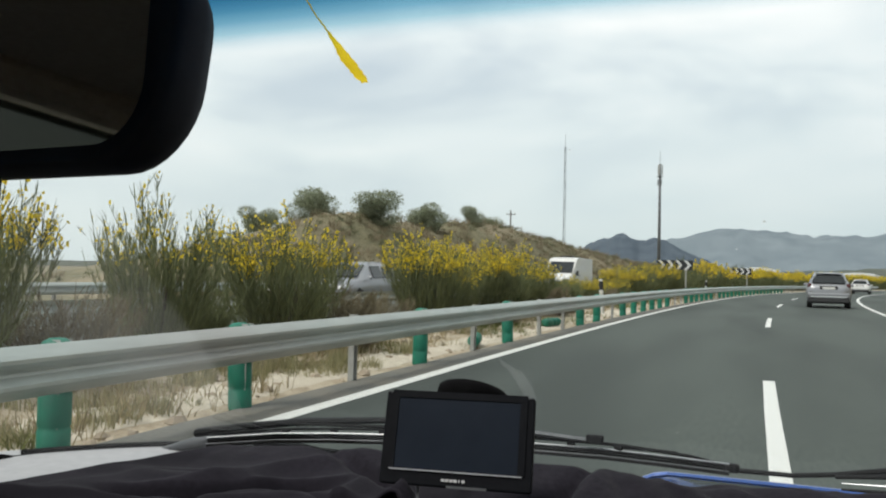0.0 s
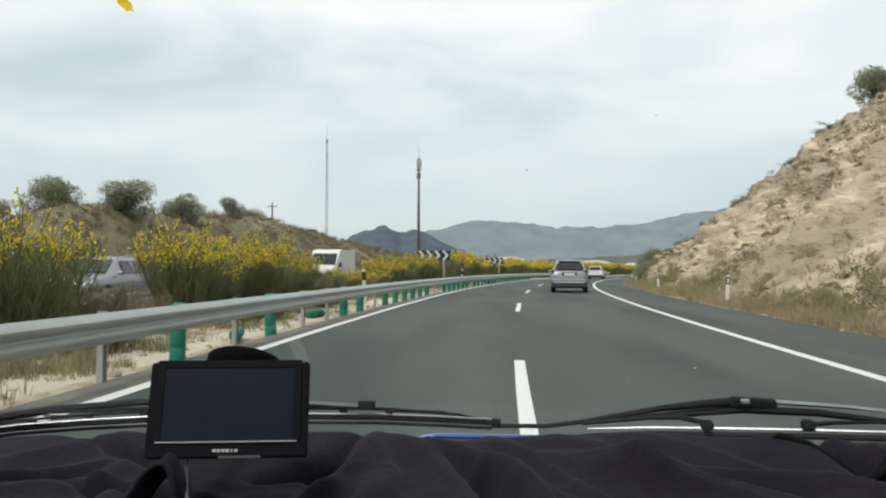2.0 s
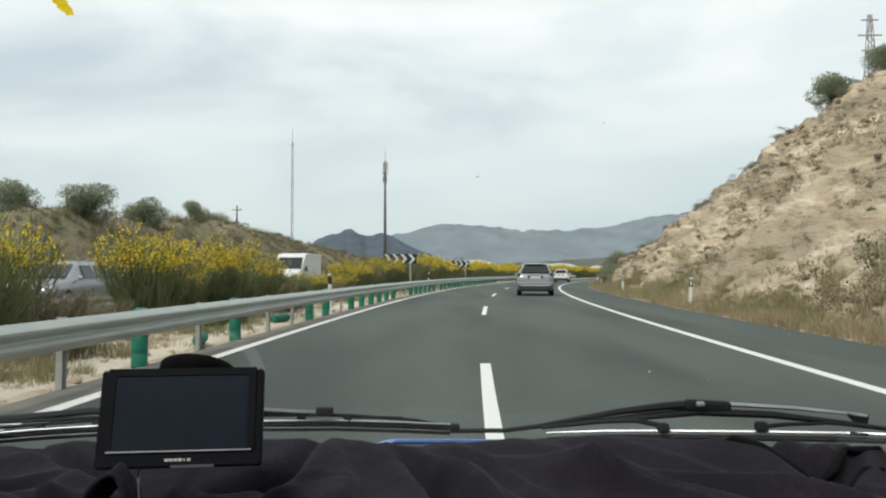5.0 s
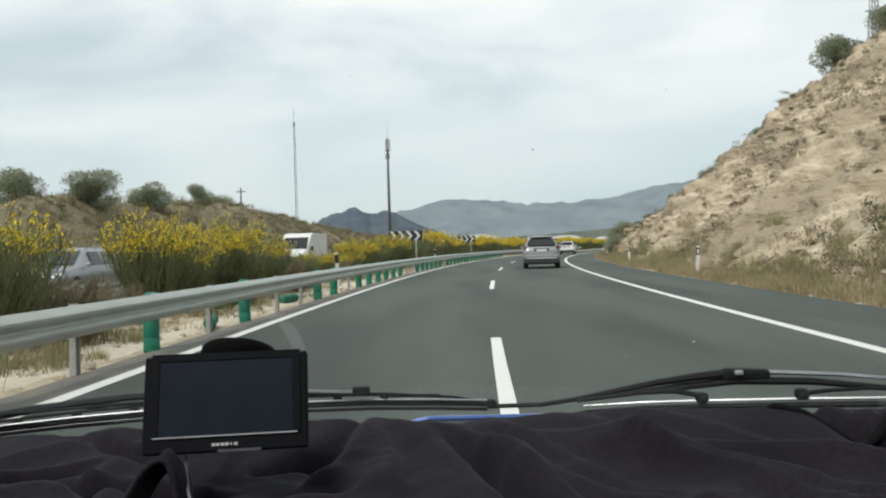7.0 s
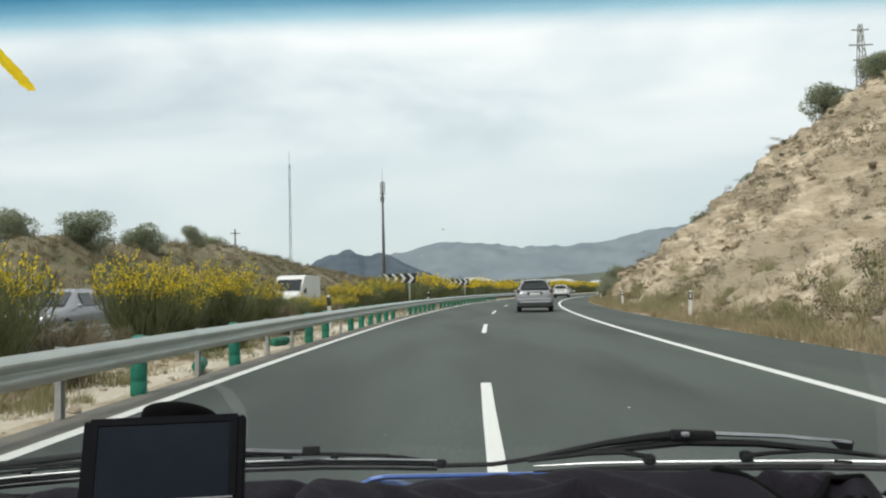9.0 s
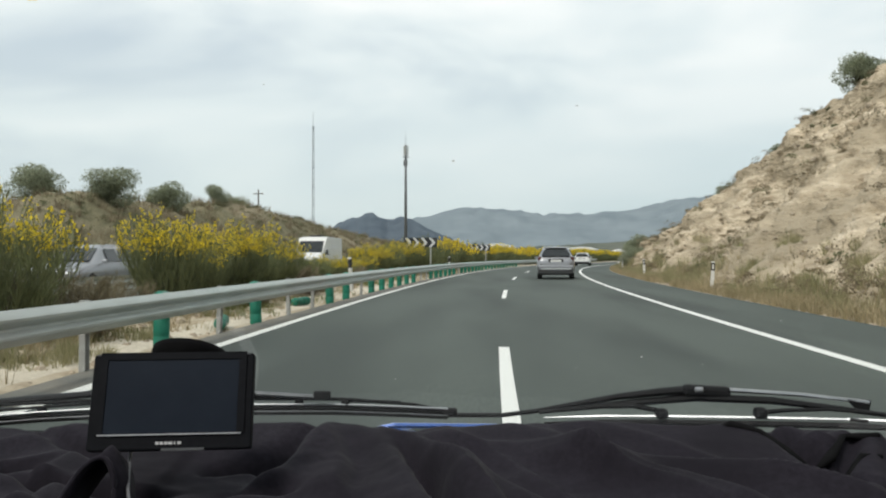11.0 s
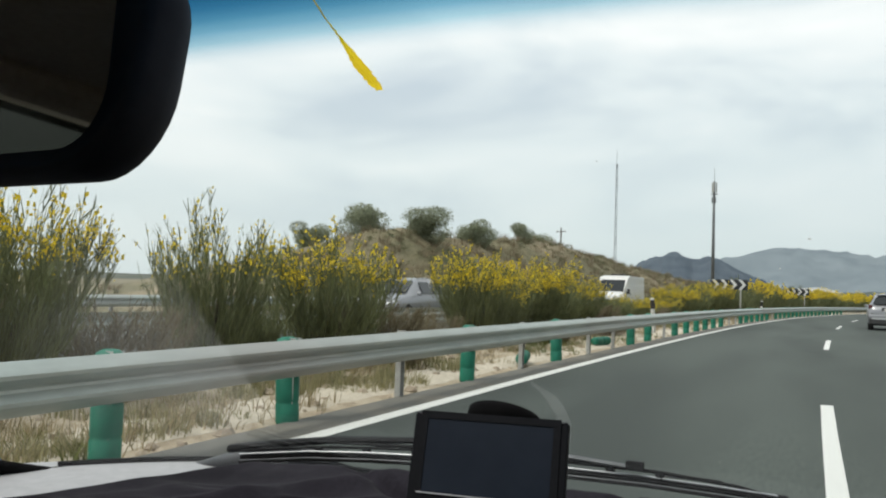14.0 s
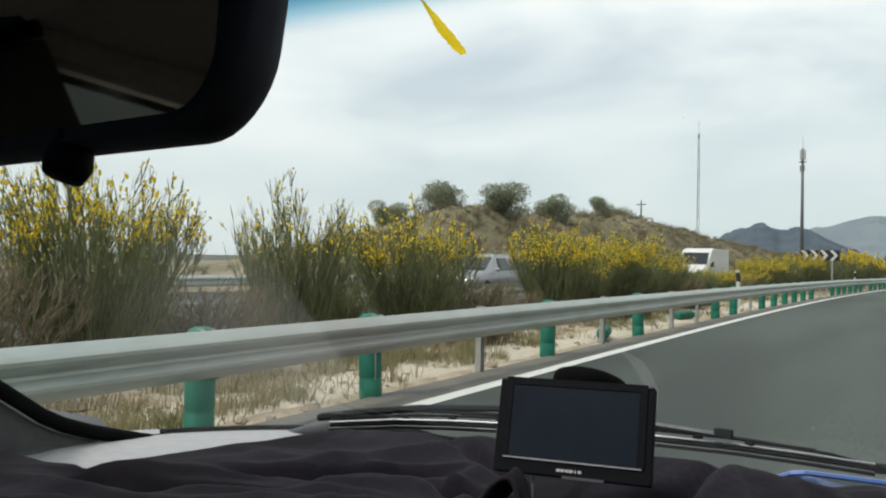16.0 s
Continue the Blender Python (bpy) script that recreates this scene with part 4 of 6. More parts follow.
leafy("slope_scrub", spots_d, 80, 0.030, M_SHRUB, "dry brown scrub growing on the cutting", 32)
leafy("slope_bushes", spots_g, 90, 0.038, M_SHRUBG, "dull green bushes growing on the cutting", 33)
spots = []
for _ in range(2700):
    u, y = rnd.uniform(0.05, 1.15), rnd.uniform(28, 140)
    c = bank(u, y)
    spots.append((c[0], c[1], c[2], rnd.uniform(0.3, 0.9), rnd.uniform(0.25, 0.7)))
scrub("bank_scrub", spots[:1500], 28, 0.016, M_SHRUB, "dry grass and scrub on the bank", 34)
leafy("bank_bushes", [(x, y, z, r * 0.7, h * 0.7) for x, y, z, r, h in spots[1700:]], 60, 0.036, M_SHRUBG, "low green bushes on the bank", 35)


spots = []
for _ in range(430):
    u, y = 0.035 + abs(rnd.gauss(0, 0.07)), rnd.uniform(12, 100)
    c = cutting(u, y)
    k = rnd.uniform(0.6, 1.2)
    spots.append((c[0], c[1], c[2], 0.42 * k, 0.52 * k))
scrub("verge_brush", spots, 70, 0.008, M_BRUSH, "brown dry brush at the foot of the cutting", 36)


def grass(name, spots, per, h, material, label, seed, w=0.006):
    rnd = random.Random(seed)
    lines = []
    for x, y, z in spots:
        k = rnd.uniform(0.6, 1.3)
        for _ in range(per):
            a = rnd.uniform(0, 6.283)
            d, l = rnd.uniform(0, 0.07), rnd.uniform(0.02, 0.16) * k
            hh = h * k * rnd.uniform(0.5, 1.0)
            x0, y0 = x + d * math.cos(a), y + d * math.sin(a)
            lines.append([(x0, y0, z - 0.02), (x0 + l * 0.35 * math.cos(a), y0 + l * 0.35 * math.sin(a), z + hh * 0.6), (x0 + l * math.cos(a), y0 + l * math.sin(a), z + hh)])
    vs, fs = ribbons(rnd, lines, w)
    return tagged(link_mesh(name, vs, fs, material), label, "grass", kind="stuff")


tufts = []
for _ in range(5200):
    y = 6 + 84 * rnd.random() ** 1.4
    u = abs(rnd.gauss(0.02, 0.045))
    c = cutting(min(0.3, u + 0.012), y)
    if fbm(y * 0.3, u * 9, 1.0, 2) > -0.5:
        tufts.append((c[0], c[1], c[2]))
grass("verge_grass", tufts, 8, 0.28, M_GRASS, "tall dry grass along the foot of the cutting", 41, 0.007)
tufts, green = [], []
for _ in range(8500):
    y = 2 + 88 * rnd.random() ** 1.5
    x = rnd.uniform(-8.2, -4.25)
    v = fbm(x * 0.8, y * 0.5, 6.0, 3)
    if v < -0.02 or (x > -4.9 and rnd.random() < 0.35):
        continue
    p = (x + bend(y), y, median_z(x + bend(y), y))
    (green if v > 0.26 and x > -6.0 else tufts).append(p)
grass("median_grass", tufts, 7, 0.21, M_GRASS, "short dry grass on the median", 42)
litter = []
for _ in range(420):
    y = 2.5 + 9.5 * rnd.random()
    x = -4.42 - abs(rnd.gauss(0.35, 0.45))
    if fbm(x * 1.1, y * 0.7, 16.0, 2) > -0.05:
        litter.append((x + bend(y), y, median_z(x + bend(y), y), rnd.uniform(0.10, 0.24), rnd.uniform(0.08, 0.30)))
scrub("dry_litter", litter, 26, 0.006, M_BRUSH, "dead twigs and dry stalks under the broom bushes", 44)
grass("median_weeds", green, 8, 0.15, M_GRASSG, "fresh green weeds beside the asphalt", 43)


def stones(name, spots, label, seed):
    """Angular stones lying about: each a dented eight-sided lump."""
    rnd = random.Random(seed)
    vs, fs = [], []
    for x, y, z, r in spots:
        b = len(vs)
        a0 = rnd.uniform(0, 6)
        for zz, rr in ((-0.5, 0.7), (0.15, 1.0), (0.7, 0.55)):
            for k in range(6):
                a = a0 + k * math.pi / 3
                q = r * rr * rnd.uniform(0.7, 1.2)
                vs.append((x + q * math.cos(a), y + q * math.sin(a), z + zz * r * rnd.uniform(0.6, 1.0)))
        for i in range(2):
            for k in range(6):
                fs.append((b + i * 6 + k, b + i * 6 + (k + 1) % 6, b + (i + 1) * 6 + (k + 1) % 6, b + (i + 1) * 6 + k))
        fs.append(tuple(b + 12 + k for k in range(6)))
    return tagged(link_mesh(name, vs, fs, M_STONE), label, "stones", kind="stuff")


spots = []
for _ in range(1500):
    y = 1 + 60 * rnd.random() ** 1.6
    x = rnd.uniform(-8.2, -4.15)
    spots.append((x + bend(y), y, median_z(x + bend(y), y), rnd.choice((0.02, 0.03, 0.03, 0.05, 0.08)) * rnd.uniform(0.7, 1.3)))
stones("median_stones", spots, "pale stones scattered over the median", 51)
spots = []
for _ in range(1500):
    u, y = rnd.uniform(0.05, 0.98), rnd.uniform(10, 95)
    c = cutting(u, y)
    spots.append((c[0], c[1], c[2], rnd.choice((0.05, 0.07, 0.09, 0.12, 0.2)) * rnd.uniform(0.6, 1.3)))
stones("slope_rocks", spots, "pale angular rocks in the face of the cutting", 52)

spots = []
for _ in range(1600):
    y = 5 + 60 * rnd.random() ** 1.5
    x = 6.36 + abs(rnd.gauss(0, 0.45))
    c = cutting(max(0.0, min(0.06, (x - 6.25) / 20)), y)
    spots.append((x + bend(y), y, c[2] + 0.01, rnd.choice((0.015, 0.02, 0.03, 0.05)) * rnd.uniform(0.7, 1.3)))
stones("verge_gravel", spots, "loose pale gravel along the edge of the asphalt", 53)

# ---- vehicles ----
def wheel(parent, x, y, r=0.33, w=0.21):
    g = [[(x + s * w / 2 * k, y + q * math.cos(2 * math.pi * i / 24), r + q * math.sin(2 * math.pi * i / 24)) for i in range(24)]
         for s, k, q in ((-1, 1, r * 0.62), (-1, 1.0, r * 0.93), (-1, 0.75, r), (1, 0.75, r), (1, 1.0, r * 0.93), (1, 1, r * 0.62))]
    tyre = part("wheel", loft(g), M_TYRE, parent, smooth=False)
    sgn = 1 if x > 0 else -1
    rim = [[(x + sgn * d, y + q * math.cos(2 * math.pi * i / 20), r + q * math.sin(2 * math.pi * i / 20)) for i in range(20)]
           for d, q in ((w * 0.3, r * 0.60), (w * 0.47, r * 0.60), (w * 0.36, r * 0.25), (w * 0.46, r * 0.12))]
    part("rim", loft(rim), M_RIM, tyre)
    return tyre


def car_body(sections):
    """A skin through cross sections: (y, half width, sill z, belt z, top z, top half width)."""
    rings = []
    for y, w, z0, zb, zt, wt in sections:
        r = [(-w * 0.86, y, z0), (-w * 0.97, y, z0 + 0.07), (-w, y, z0 + (zb - z0) * 0.55), (-w * 0.975, y, zb), (-wt, y, zt - 0.06 * (zt - zb)), (-wt * 0.82, y, zt),
             (0, y, zt + 0.02), (wt * 0.82, y, zt), (wt, y, zt - 0.06 * (zt - zb)), (w * 0.975, y, zb), (w, y, z0 + (zb - z0) * 0.55), (w * 0.97, y, z0 + 0.07), (w * 0.86, y, z0)]
        rings.append(r)
    return loft(rings)


def quad_panel(pts, thick=0.012):
    """A thin pane through four points, proud of what it lies on."""
    p = [Vector(q) for q in pts]
    n = (p[1] - p[0]).cross(p[3] - p[0]).normalized() * thick
    bm = bmesh.new()
    a = [bm.verts.new(q) for q in p]
    b = [bm.verts.new(q + n) for q in p]
    bm.faces.new(a[::-1])
    bm.faces.new(b)
    for k in range(4):
        bm.faces.new((a[k], a[(k + 1) % 4], b[(k + 1) % 4], b[k]))
    bmesh.ops.recalc_face_normals(bm, faces=bm.faces)
    return bm


def hatch_car(name, m, paint, label, cat, tall=1.0, group=""):
    """A five-door car about 4.3 m long; its tail towards -y."""
    e = thing(name, label, cat, m, group)
    h = tall
    secs = [(-2.20, 0.66, 0.46, 0.80 * h, 0.86 * h, 0.56), (-2.15, 0.82, 0.40, 0.92 * h, 0.98 * h, 0.66), (-2.06, 0.91, 0.31, 1.00 * h, 1.09 * h, 0.71), (-1.92, 0.935, 0.27, 1.03 * h, 1.28 * h, 0.66),
            (-1.76, 0.94, 0.26, 1.03 * h, 1.46 * h, 0.62), (-1.58, 0.94, 0.25, 1.01 * h, 1.57 * h, 0.60), (-1.2, 0.935, 0.25, 0.98 * h, 1.615 * h, 0.625),
            (-0.7, 0.93, 0.25, 0.97 * h, 1.63 * h, 0.645), (0.1, 0.93, 0.25, 0.96 * h, 1.60 * h, 0.64), (0.55, 0.93, 0.25, 0.96 * h, 1.41 * h, 0.665), (1.15, 0.92, 0.26, 0.95 * h, 1.00 * h, 0.76),
            (1.75, 0.90, 0.28, 0.85 * h, 0.90 * h, 0.70), (2.1, 0.82, 0.32, 0.70 * h, 0.76 * h, 0.62), (2.18, 0.70, 0.40, 0.58 * h, 0.63 * h, 0.5)]
    part("body", car_body(secs), paint, e, smooth=True)
    part("rear_window", prism([(-0.66, 0.0), (0.66, 0.0), (0.70, 0.05), (0.60, 0.34 * h), (0.50, 0.40 * h), (-0.50, 0.40 * h), (-0.60, 0.34 * h), (-0.70, 0.05)], 0.05, (1, 0, 0), (0, 0.60, 0.80), (0, -2.075, 1.13 * h), 0.01), M_CARGLASS, e)
    part("windscreen", quad_panel([(0.66, 1.10, 1.06 * h), (-0.66, 1.10, 1.06 * h), (-0.57, 0.42, 1.485 * h), (0.57, 0.42, 1.485 * h)], 0.035), M_CARGLASS, e)
    for s in (-1, 1):
        for y0, y1 in ((-1.45, -0.62), (-0.52, 0.28)):
            part("side_window", quad_panel([(s * 0.893, y0, 1.03 * h), (s * 0.893, y1, 1.03 * h), (s * 0.675, y1 - 0.04, 1.48 * h), (s * 0.675, y0 + 0.06, 1.48 * h)][::s], 0.02), M_CARGLASS, e)
        part("tail_lamp", boxed((s * 0.80, -2.04, 1.02 * h), (0.17, 0.16, 0.22 * h), 0.05), M_RED, e)
        part("headlamp", boxed((s * 0.66, 2.02, 0.70 * h), (0.34, 0.16, 0.15), 0.04), M_LAMP, e)
        part("wing_mirror", boxed((s * 1.0, 0.72, 1.05 * h), (0.18, 0.10, 0.13), 0.04), paint, e)
        part("roof_rail", tube([(s * 0.57, -1.5, 1.555 * h), (s * 0.58, -1.2, 1.625 * h), (s * 0.58, -0.2, 1.645 * h), (s * 0.56, 0.15, 1.59 * h)], 0.018, 6), M_RIM, e)
        for y in (-1.33, 1.30):
            wheel(e, s * 0.81, y)
    part("spoiler", boxed((0, -1.76, 1.575 * h), (1.14, 0.30, 0.045), 0.02), paint, e)
    part("bumper_groove", boxed((0, -2.14, 0.74), (1.56, 0.10, 0.03), 0.01), M_BUMPER, e)
    part("rear_bumper", boxed((0, -2.10, 0.60), (1.76, 0.24, 0.22), 0.07), paint, e)
    part("bumper_skirt", boxed((0, -2.10, 0.38), (1.70, 0.20, 0.26), 0.06), M_BUMPER, e)
    part("bumper_strip", boxed((0, -2.222, 0.52), (1.50, 0.02, 0.05), 0.008), M_LAMP, e)
    part("plate_recess", boxed((0, -2.175, 0.93 * h), (0.74, 0.06, 0.16), 0.02), M_BUMPER, e)
    part("number_plate", boxed((0, -2.20, 0.915 * h), (0.52, 0.02, 0.11), 0.004), M_PLATE, e, "blank pale number plate")
    part("front_grille", boxed((0, 2.15, 0.58), (0.9, 0.08, 0.16), 0.03), M_BUMPER, e)
    part("front_bumper", boxed((0, 2.08, 0.38), (1.60, 0.20, 0.24), 0.07), M_BUMPER, e)
    part("underbody", boxed((0, 0, 0.27), (1.5, 3.9, 0.12), 0.03), M_BUMPER, e)
    return e


hatch_car("silver_car", pose(3.62, 43.0, 0.0, 0, 0, -4.5), M_SILVER, "silver five-door family car seen from behind, with roof rails", "car", tall=1.0)
hatch_car("white_car", pose(2.2 + bend(100), 100, 0.0, 0, 0, -10), M_CARWHITE, "white hatchback driving far ahead", "car", tall=0.95)
hatch_car("silver_estate", pose(-13.9 + bend(27), 27, -0.02, 0, 0, 178), M_SILVER, "silver estate car on the far carriageway", "car", tall=0.95)


def van(m, label):
    """A tall panel van, its nose towards +y."""
    e = thing("panel_van", label, "van", m)
    secs = [(-2.7, 0.95, 0.34, 1.9, 2.35, 0.93), (-2.6, 0.99, 0.32, 1.95, 2.46, 0.97), (0.6, 0.99, 0.32, 1.95, 2.48, 0.97), (1.05, 0.99, 0.32, 1.9, 2.40, 0.96),
            (1.80, 0.98, 0.32, 1.18, 1.40, 0.90), (2.45, 0.94, 0.34, 1.02, 1.10, 0.80), (2.65, 0.86, 0.40, 0.80, 0.88, 0.7)]
    part("body", car_body(secs), M_CARWHITE, e, smooth=False)
    part("windscreen", quad_panel([(0.86, 1.79, 1.42), (-0.86, 1.79, 1.42), (-0.82, 1.19, 2.16), (0.82, 1.19, 2.16)], 0.05), M_CARGLASS, e)
    for s in (-1, 1):
        part("side_window", quad_panel([(s * 0.972, 0.45, 1.25), (s * 0.972, 1.50, 1.25), (s * 0.90, 1.18, 1.88), (s * 0.90, 0.45, 1.92)][::s], 0.02), M_CARGLASS, e)
        part("headlamp", boxed((s * 0.74, 2.52, 0.92), (0.30, 0.16, 0.26), 0.05), M_LAMP, e)
        part("wing_mirror", boxed((s * 1.12, 1.45, 1.45), (0.16, 0.12, 0.30), 0.04), M_BUMPER, e)
        for y in (-1.7, 1.75):
            wheel(e, s * 0.86, y, 0.34, 0.22)
    part("bumper", boxed((0, 2.62, 0.50), (1.72, 0.16, 0.26), 0.05), M_BUMPER, e)
    part("grille", boxed((0, 2.66, 0.82), (0.9, 0.08, 0.14), 0.03), M_BUMPER, e)
    part("roof_rack", boxed((0, 0.3, 2.56), (0.9, 0.5, 0.08), 0.02), M_BUMPER, e)
    return e


van(pose(-14.0 + bend(56), 56, -0.02, 0, 0, 174), "white high-roofed panel van on the far carriageway")


def pickup(m, label):
    e = thing("flatbed_truck", label, "truck", m)
    secs = [(0.9, 0.86, 0.42, 1.12, 1.75, 0.74), (1.05, 0.88, 0.40, 1.12, 1.86, 0.76), (1.75, 0.88, 0.40, 1.12, 1.84, 0.74), (2.2, 0.88, 0.40, 1.10, 1.20, 0.76), (2.75, 0.84, 0.42, 0.9, 0.98, 0.7), (2.85, 0.78, 0.5, 0.75, 0.8, 0.6)]
    part("cab", car_body(secs), M_SILVER, e)
    part("windscreen", quad_panel([(0.68, 2.2, 1.18), (-0.68, 2.2, 1.18), (-0.64, 1.80, 1.78), (0.64, 1.80, 1.78)], 0.03), M_CARGLASS, e)
    part("grille", boxed((0, 2.82, 0.72), (1.0, 0.08, 0.2), 0.03), M_BUMPER, e)
    part("bumper", boxed((0, 2.85, 0.48), (1.62, 0.14, 0.22), 0.04), M_BUMPER, e)
    part("bed", boxed((0, -0.9, 0.85), (1.85, 3.5, 0.14), 0.02), M_BUMPER, e)
    for s in (-1, 1):
        part("side_board", boxed((s * 0.9, -0.9, 1.12), (0.05, 3.5, 0.42), 0.01), M_RIM, e)
        part("headlamp", boxed((s * 0.62, 2.78, 0.82), (0.28, 0.12, 0.2), 0.04), M_LAMP, e)
        part("wing_mirror", boxed((s * 1.05, 1.95, 1.35), (0.16, 0.1, 0.24), 0.03), M_BUMPER, e)
        for y in (-1.6, 1.9):
            wheel(e, s * 0.78, y, 0.36, 0.22)
    part("ladder_rack", boxed((0, -0.7, 1.95), (1.5, 3.4, 0.06), 0.02), M_RIM, e)
    for s in (-1, 1):
        for y in (-2.3, 0.8):
            part("rack_post", boxed((s * 0.72, y, 1.45), (0.05, 0.05, 1.0), 0.01), M_RIM, e)
    return e


pickup(pose(-14.2 + bend(84), 84, -0.02, 0, 0, 174), "silver flatbed truck with a rack on the far carriageway")


# ---- the car that carries the camera ----
XC = -0.28          # the car's middle line


def screen_z(x, y):
    """Height of the windscreen at a place in plan: raked, and swept back towards its sides."""
    d = max(0.0, (abs(x - XC) - 0.40) / 0.32)
    return 1.056 + (0.768 - y - (0.225 if x < XC else 0.05) * d * d) * 0.574


def screen_y(x, z):
    d = max(0.0, (abs(x - XC) - 0.40) / 0.32)
    return 0.768 - (0.225 if x < XC else 0.05) * d * d - (z - 1.056) / 0.574


car = thing("car", "blue left-hand-drive car seen from its front passenger seat", "car")


def pane(u, v):
    """u from side to side, v from the foot of the glass to its top edge."""
    if u < 0:
        half = 0.735 - 0.103 * v - 0.050 * max(0.0, 1 - v / 0.10) ** 2.0
    else:
        half = 0.775 - 0.143 * v - 0.030 * max(0.0, 1 - v / 0.16) ** 2.2
    x = XC + half * u
    foot = 0.918 - 0.014 * min(1.0, max(0.0, (-0.60 - x) / 0.15))
    z = foot + (1.452 - foot) * v
    return (x, screen_y(x, z), z)


glass = surface("windscreen", spread(-1, 1, 40), spread(0, 1, 24), pane, M_WSCREEN, car, "clear windscreen with a blue shade band along its top")
glass.visible_shadow = False

EDGE_V = (0.0, 0.01, 0.025, 0.045, 0.07, 0.10, 0.13, 0.16, 0.24, 0.35, 0.5, 0.65, 0.8, 1.0)
# rubber seal along the foot of the glass, cowl, bonnet
seal_pts = [Vector(pane(-1 + 2 * i / 40, 0.0)) + Vector((0, 0.012, 0.0)) for i in range(41)]
part("windscreen_seal", tube(seal_pts, [0.015 if p.x < -0.6 else 0.010 for p in seal_pts], 6), M_MATT, car)
for s in (-1, 1):
    part("windscreen_seal", tube([Vector(pane(s * 0.93, 0.0)) + Vector((0, 0.008, 0.0)), Vector(pane(s * 0.97, 0.0)) + Vector((0, 0.003, 0.0))] + [Vector(pane(s, v)) + Vector((-s * 0.005, -0.004, 0.0)) for v in EDGE_V], 0.010, 8), M_MATT, car, smooth=True)


def cowl(u, v):
    x, y, z = pane(u, 0.0)
    return (x, y + 0.02 + 0.055 * v, z - 0.014 - 0.006 * v - 0.012 * math.sin(v * 3.14) + 0.0015 * math.sin(x * 260) * (0.3 < v < 0.8))


surface("cowl_panel", spread(-1, 1, 160), spread(0, 1, 8), cowl, M_COWL, car, "weathered black plastic cowl")


def bonnet_edge(u):
    e = pane(max(-1, min(1, u)), 0.0)
    return e[0], e[1] + 0.065, 0.9285 - 0.10 * min(1.0, max(0.0, (abs(e[0] + 0.03) - 0.11) / 0.20))


def bonnet(u, v):
    x0, y0, z0 = bonnet_edge(u)
    x = XC + (0.80 - 0.10 * v * v) * u
    return (x, y0 + (1.90 - y0) * v, z0 - 0.165 * v - 0.06 * v * v - 0.08 * v * abs(u) ** 4)


surface("bonnet", spread(-1, 1, 90), spread(0, 1, 20), bonnet, M_BLUE, car, "blue painted bonnet")
part("bonnet_edge", tube([bonnet(-1 + i / 50, 0.0) for i in range(101)], 0.0035, 6), M_BLUE, car)


# wipers
def wiper(name, label):
    e = new(name)
    e.parent = car
    return tagged(e, label)


w1 = wiper("wiper", "long black wiper arm and blade lying along the glass")
part("arm", tube([(-0.74, 0.955, 0.946), (-0.66, 0.95, 0.962), (-0.571, 0.945, 0.977), (-0.462, 0.943, 0.988), (-0.36, 0.945, 0.990), (-0.268, 0.948, 0.989)], [0.010, 0.009, 0.008, 0.007, 0.006, 0.005], 8, 0.6), M_WIPER, w1)
part("arm_base", tube([(-0.835, 0.985, 0.904), (-0.77, 0.982, 0.922), (-0.70, 0.977, 0.940), (-0.64, 0.970, 0.950), (-0.58, 0.962, 0.955)], [0.006, 0.012, 0.014, 0.012, 0.006], 10, 0.8), M_COWL, w1, smooth=True)
part("arm_tip", tube([(-0.275, 0.948, 0.990), (-0.186, 0.947, 0.986)], [0.0045, 0.004], 6, 0.6), M_STEELD, w1)
blade1 = [(-0.70, 0.925, 0.944), (-0.60, 0.934, 0.957), (-0.521, 0.940, 0.963), (-0.40, 0.946, 0.970), (-0.27, 0.952, 0.972), (-0.178, 0.958, 0.972), (-0.10, 0.964, 0.969), (-0.045, 0.969, 0.966)]
part("blade", tube(blade1, 0.0034, 6, 1.0), M_RUBBER, w1)
part("blade_strip", tube([(x, y - 0.004, z + 0.0048) for x, y, z in blade1], 0.0013, 6), M_STEELB, w1)
part("blade_lip", tube([(x, y - 0.005, z - 0.0055) for x, y, z in blade1], 0.0020, 6), M_RUBBER, w1)
part("blade_foot", tube([(x, y - 0.007, z - 0.0028) for x, y, z in blade1], 0.0007, 6), M_STEELD, w1)
part("spine", tube([(x, y - 0.001, z + 0.0085 + 0.002 * math.sin(i * 0.45)) for i, (x, y, z) in enumerate(blade1[:-1])], 0.0017, 6), M_WIPER, w1)
part("bridge", tube([(-0.60, 0.933, 0.974), (-0.50, 0.939, 0.979), (-0.40, 0.945, 0.983), (-0.27, 0.951, 0.985), (-0.16, 0.957, 0.982), (-0.085, 0.963, 0.976), (-0.05, 0.968, 0.969)], [0.0016, 0.0022, 0.0024, 0.0024, 0.0022, 0.0018, 0.0014], 6), M_WIPER, w1)
# short bright bars put in as the highlights along the wiper
for x0, x1, z in ((-0.575, -0.53, 0.9715), (-0.51, -0.46, 0.976), (-0.255, -0.225, 0.9815), (-0.212, -0.170, 0.9815), (-0.160, -0.118, 0.9785)):
    part("highlight_strip", tube([(x0, 0.938 + 0.05 * (x0 + 0.575), z), (x1, 0.938 + 0.05 * (x1 + 0.575), z)], 0.0012, 6), M_STEELB, w1)
for x, y, z in ((-0.588, 0.935, 0.964), (-0.521, 0.940, 0.970), (-0.455, 0.944, 0.975), (-0.219, 0.955, 0.979), (-0.165, 0.958, 0.978)):
    part("clip", boxed((x, y, z), (0.010, 0.008, 0.008), 0.002), M_WIPER, w1)
part("arm_end", boxed((-0.190, 0.946, 0.9885), (0.020, 0.008, 0.010), 0.002), M_WIPER, w1)
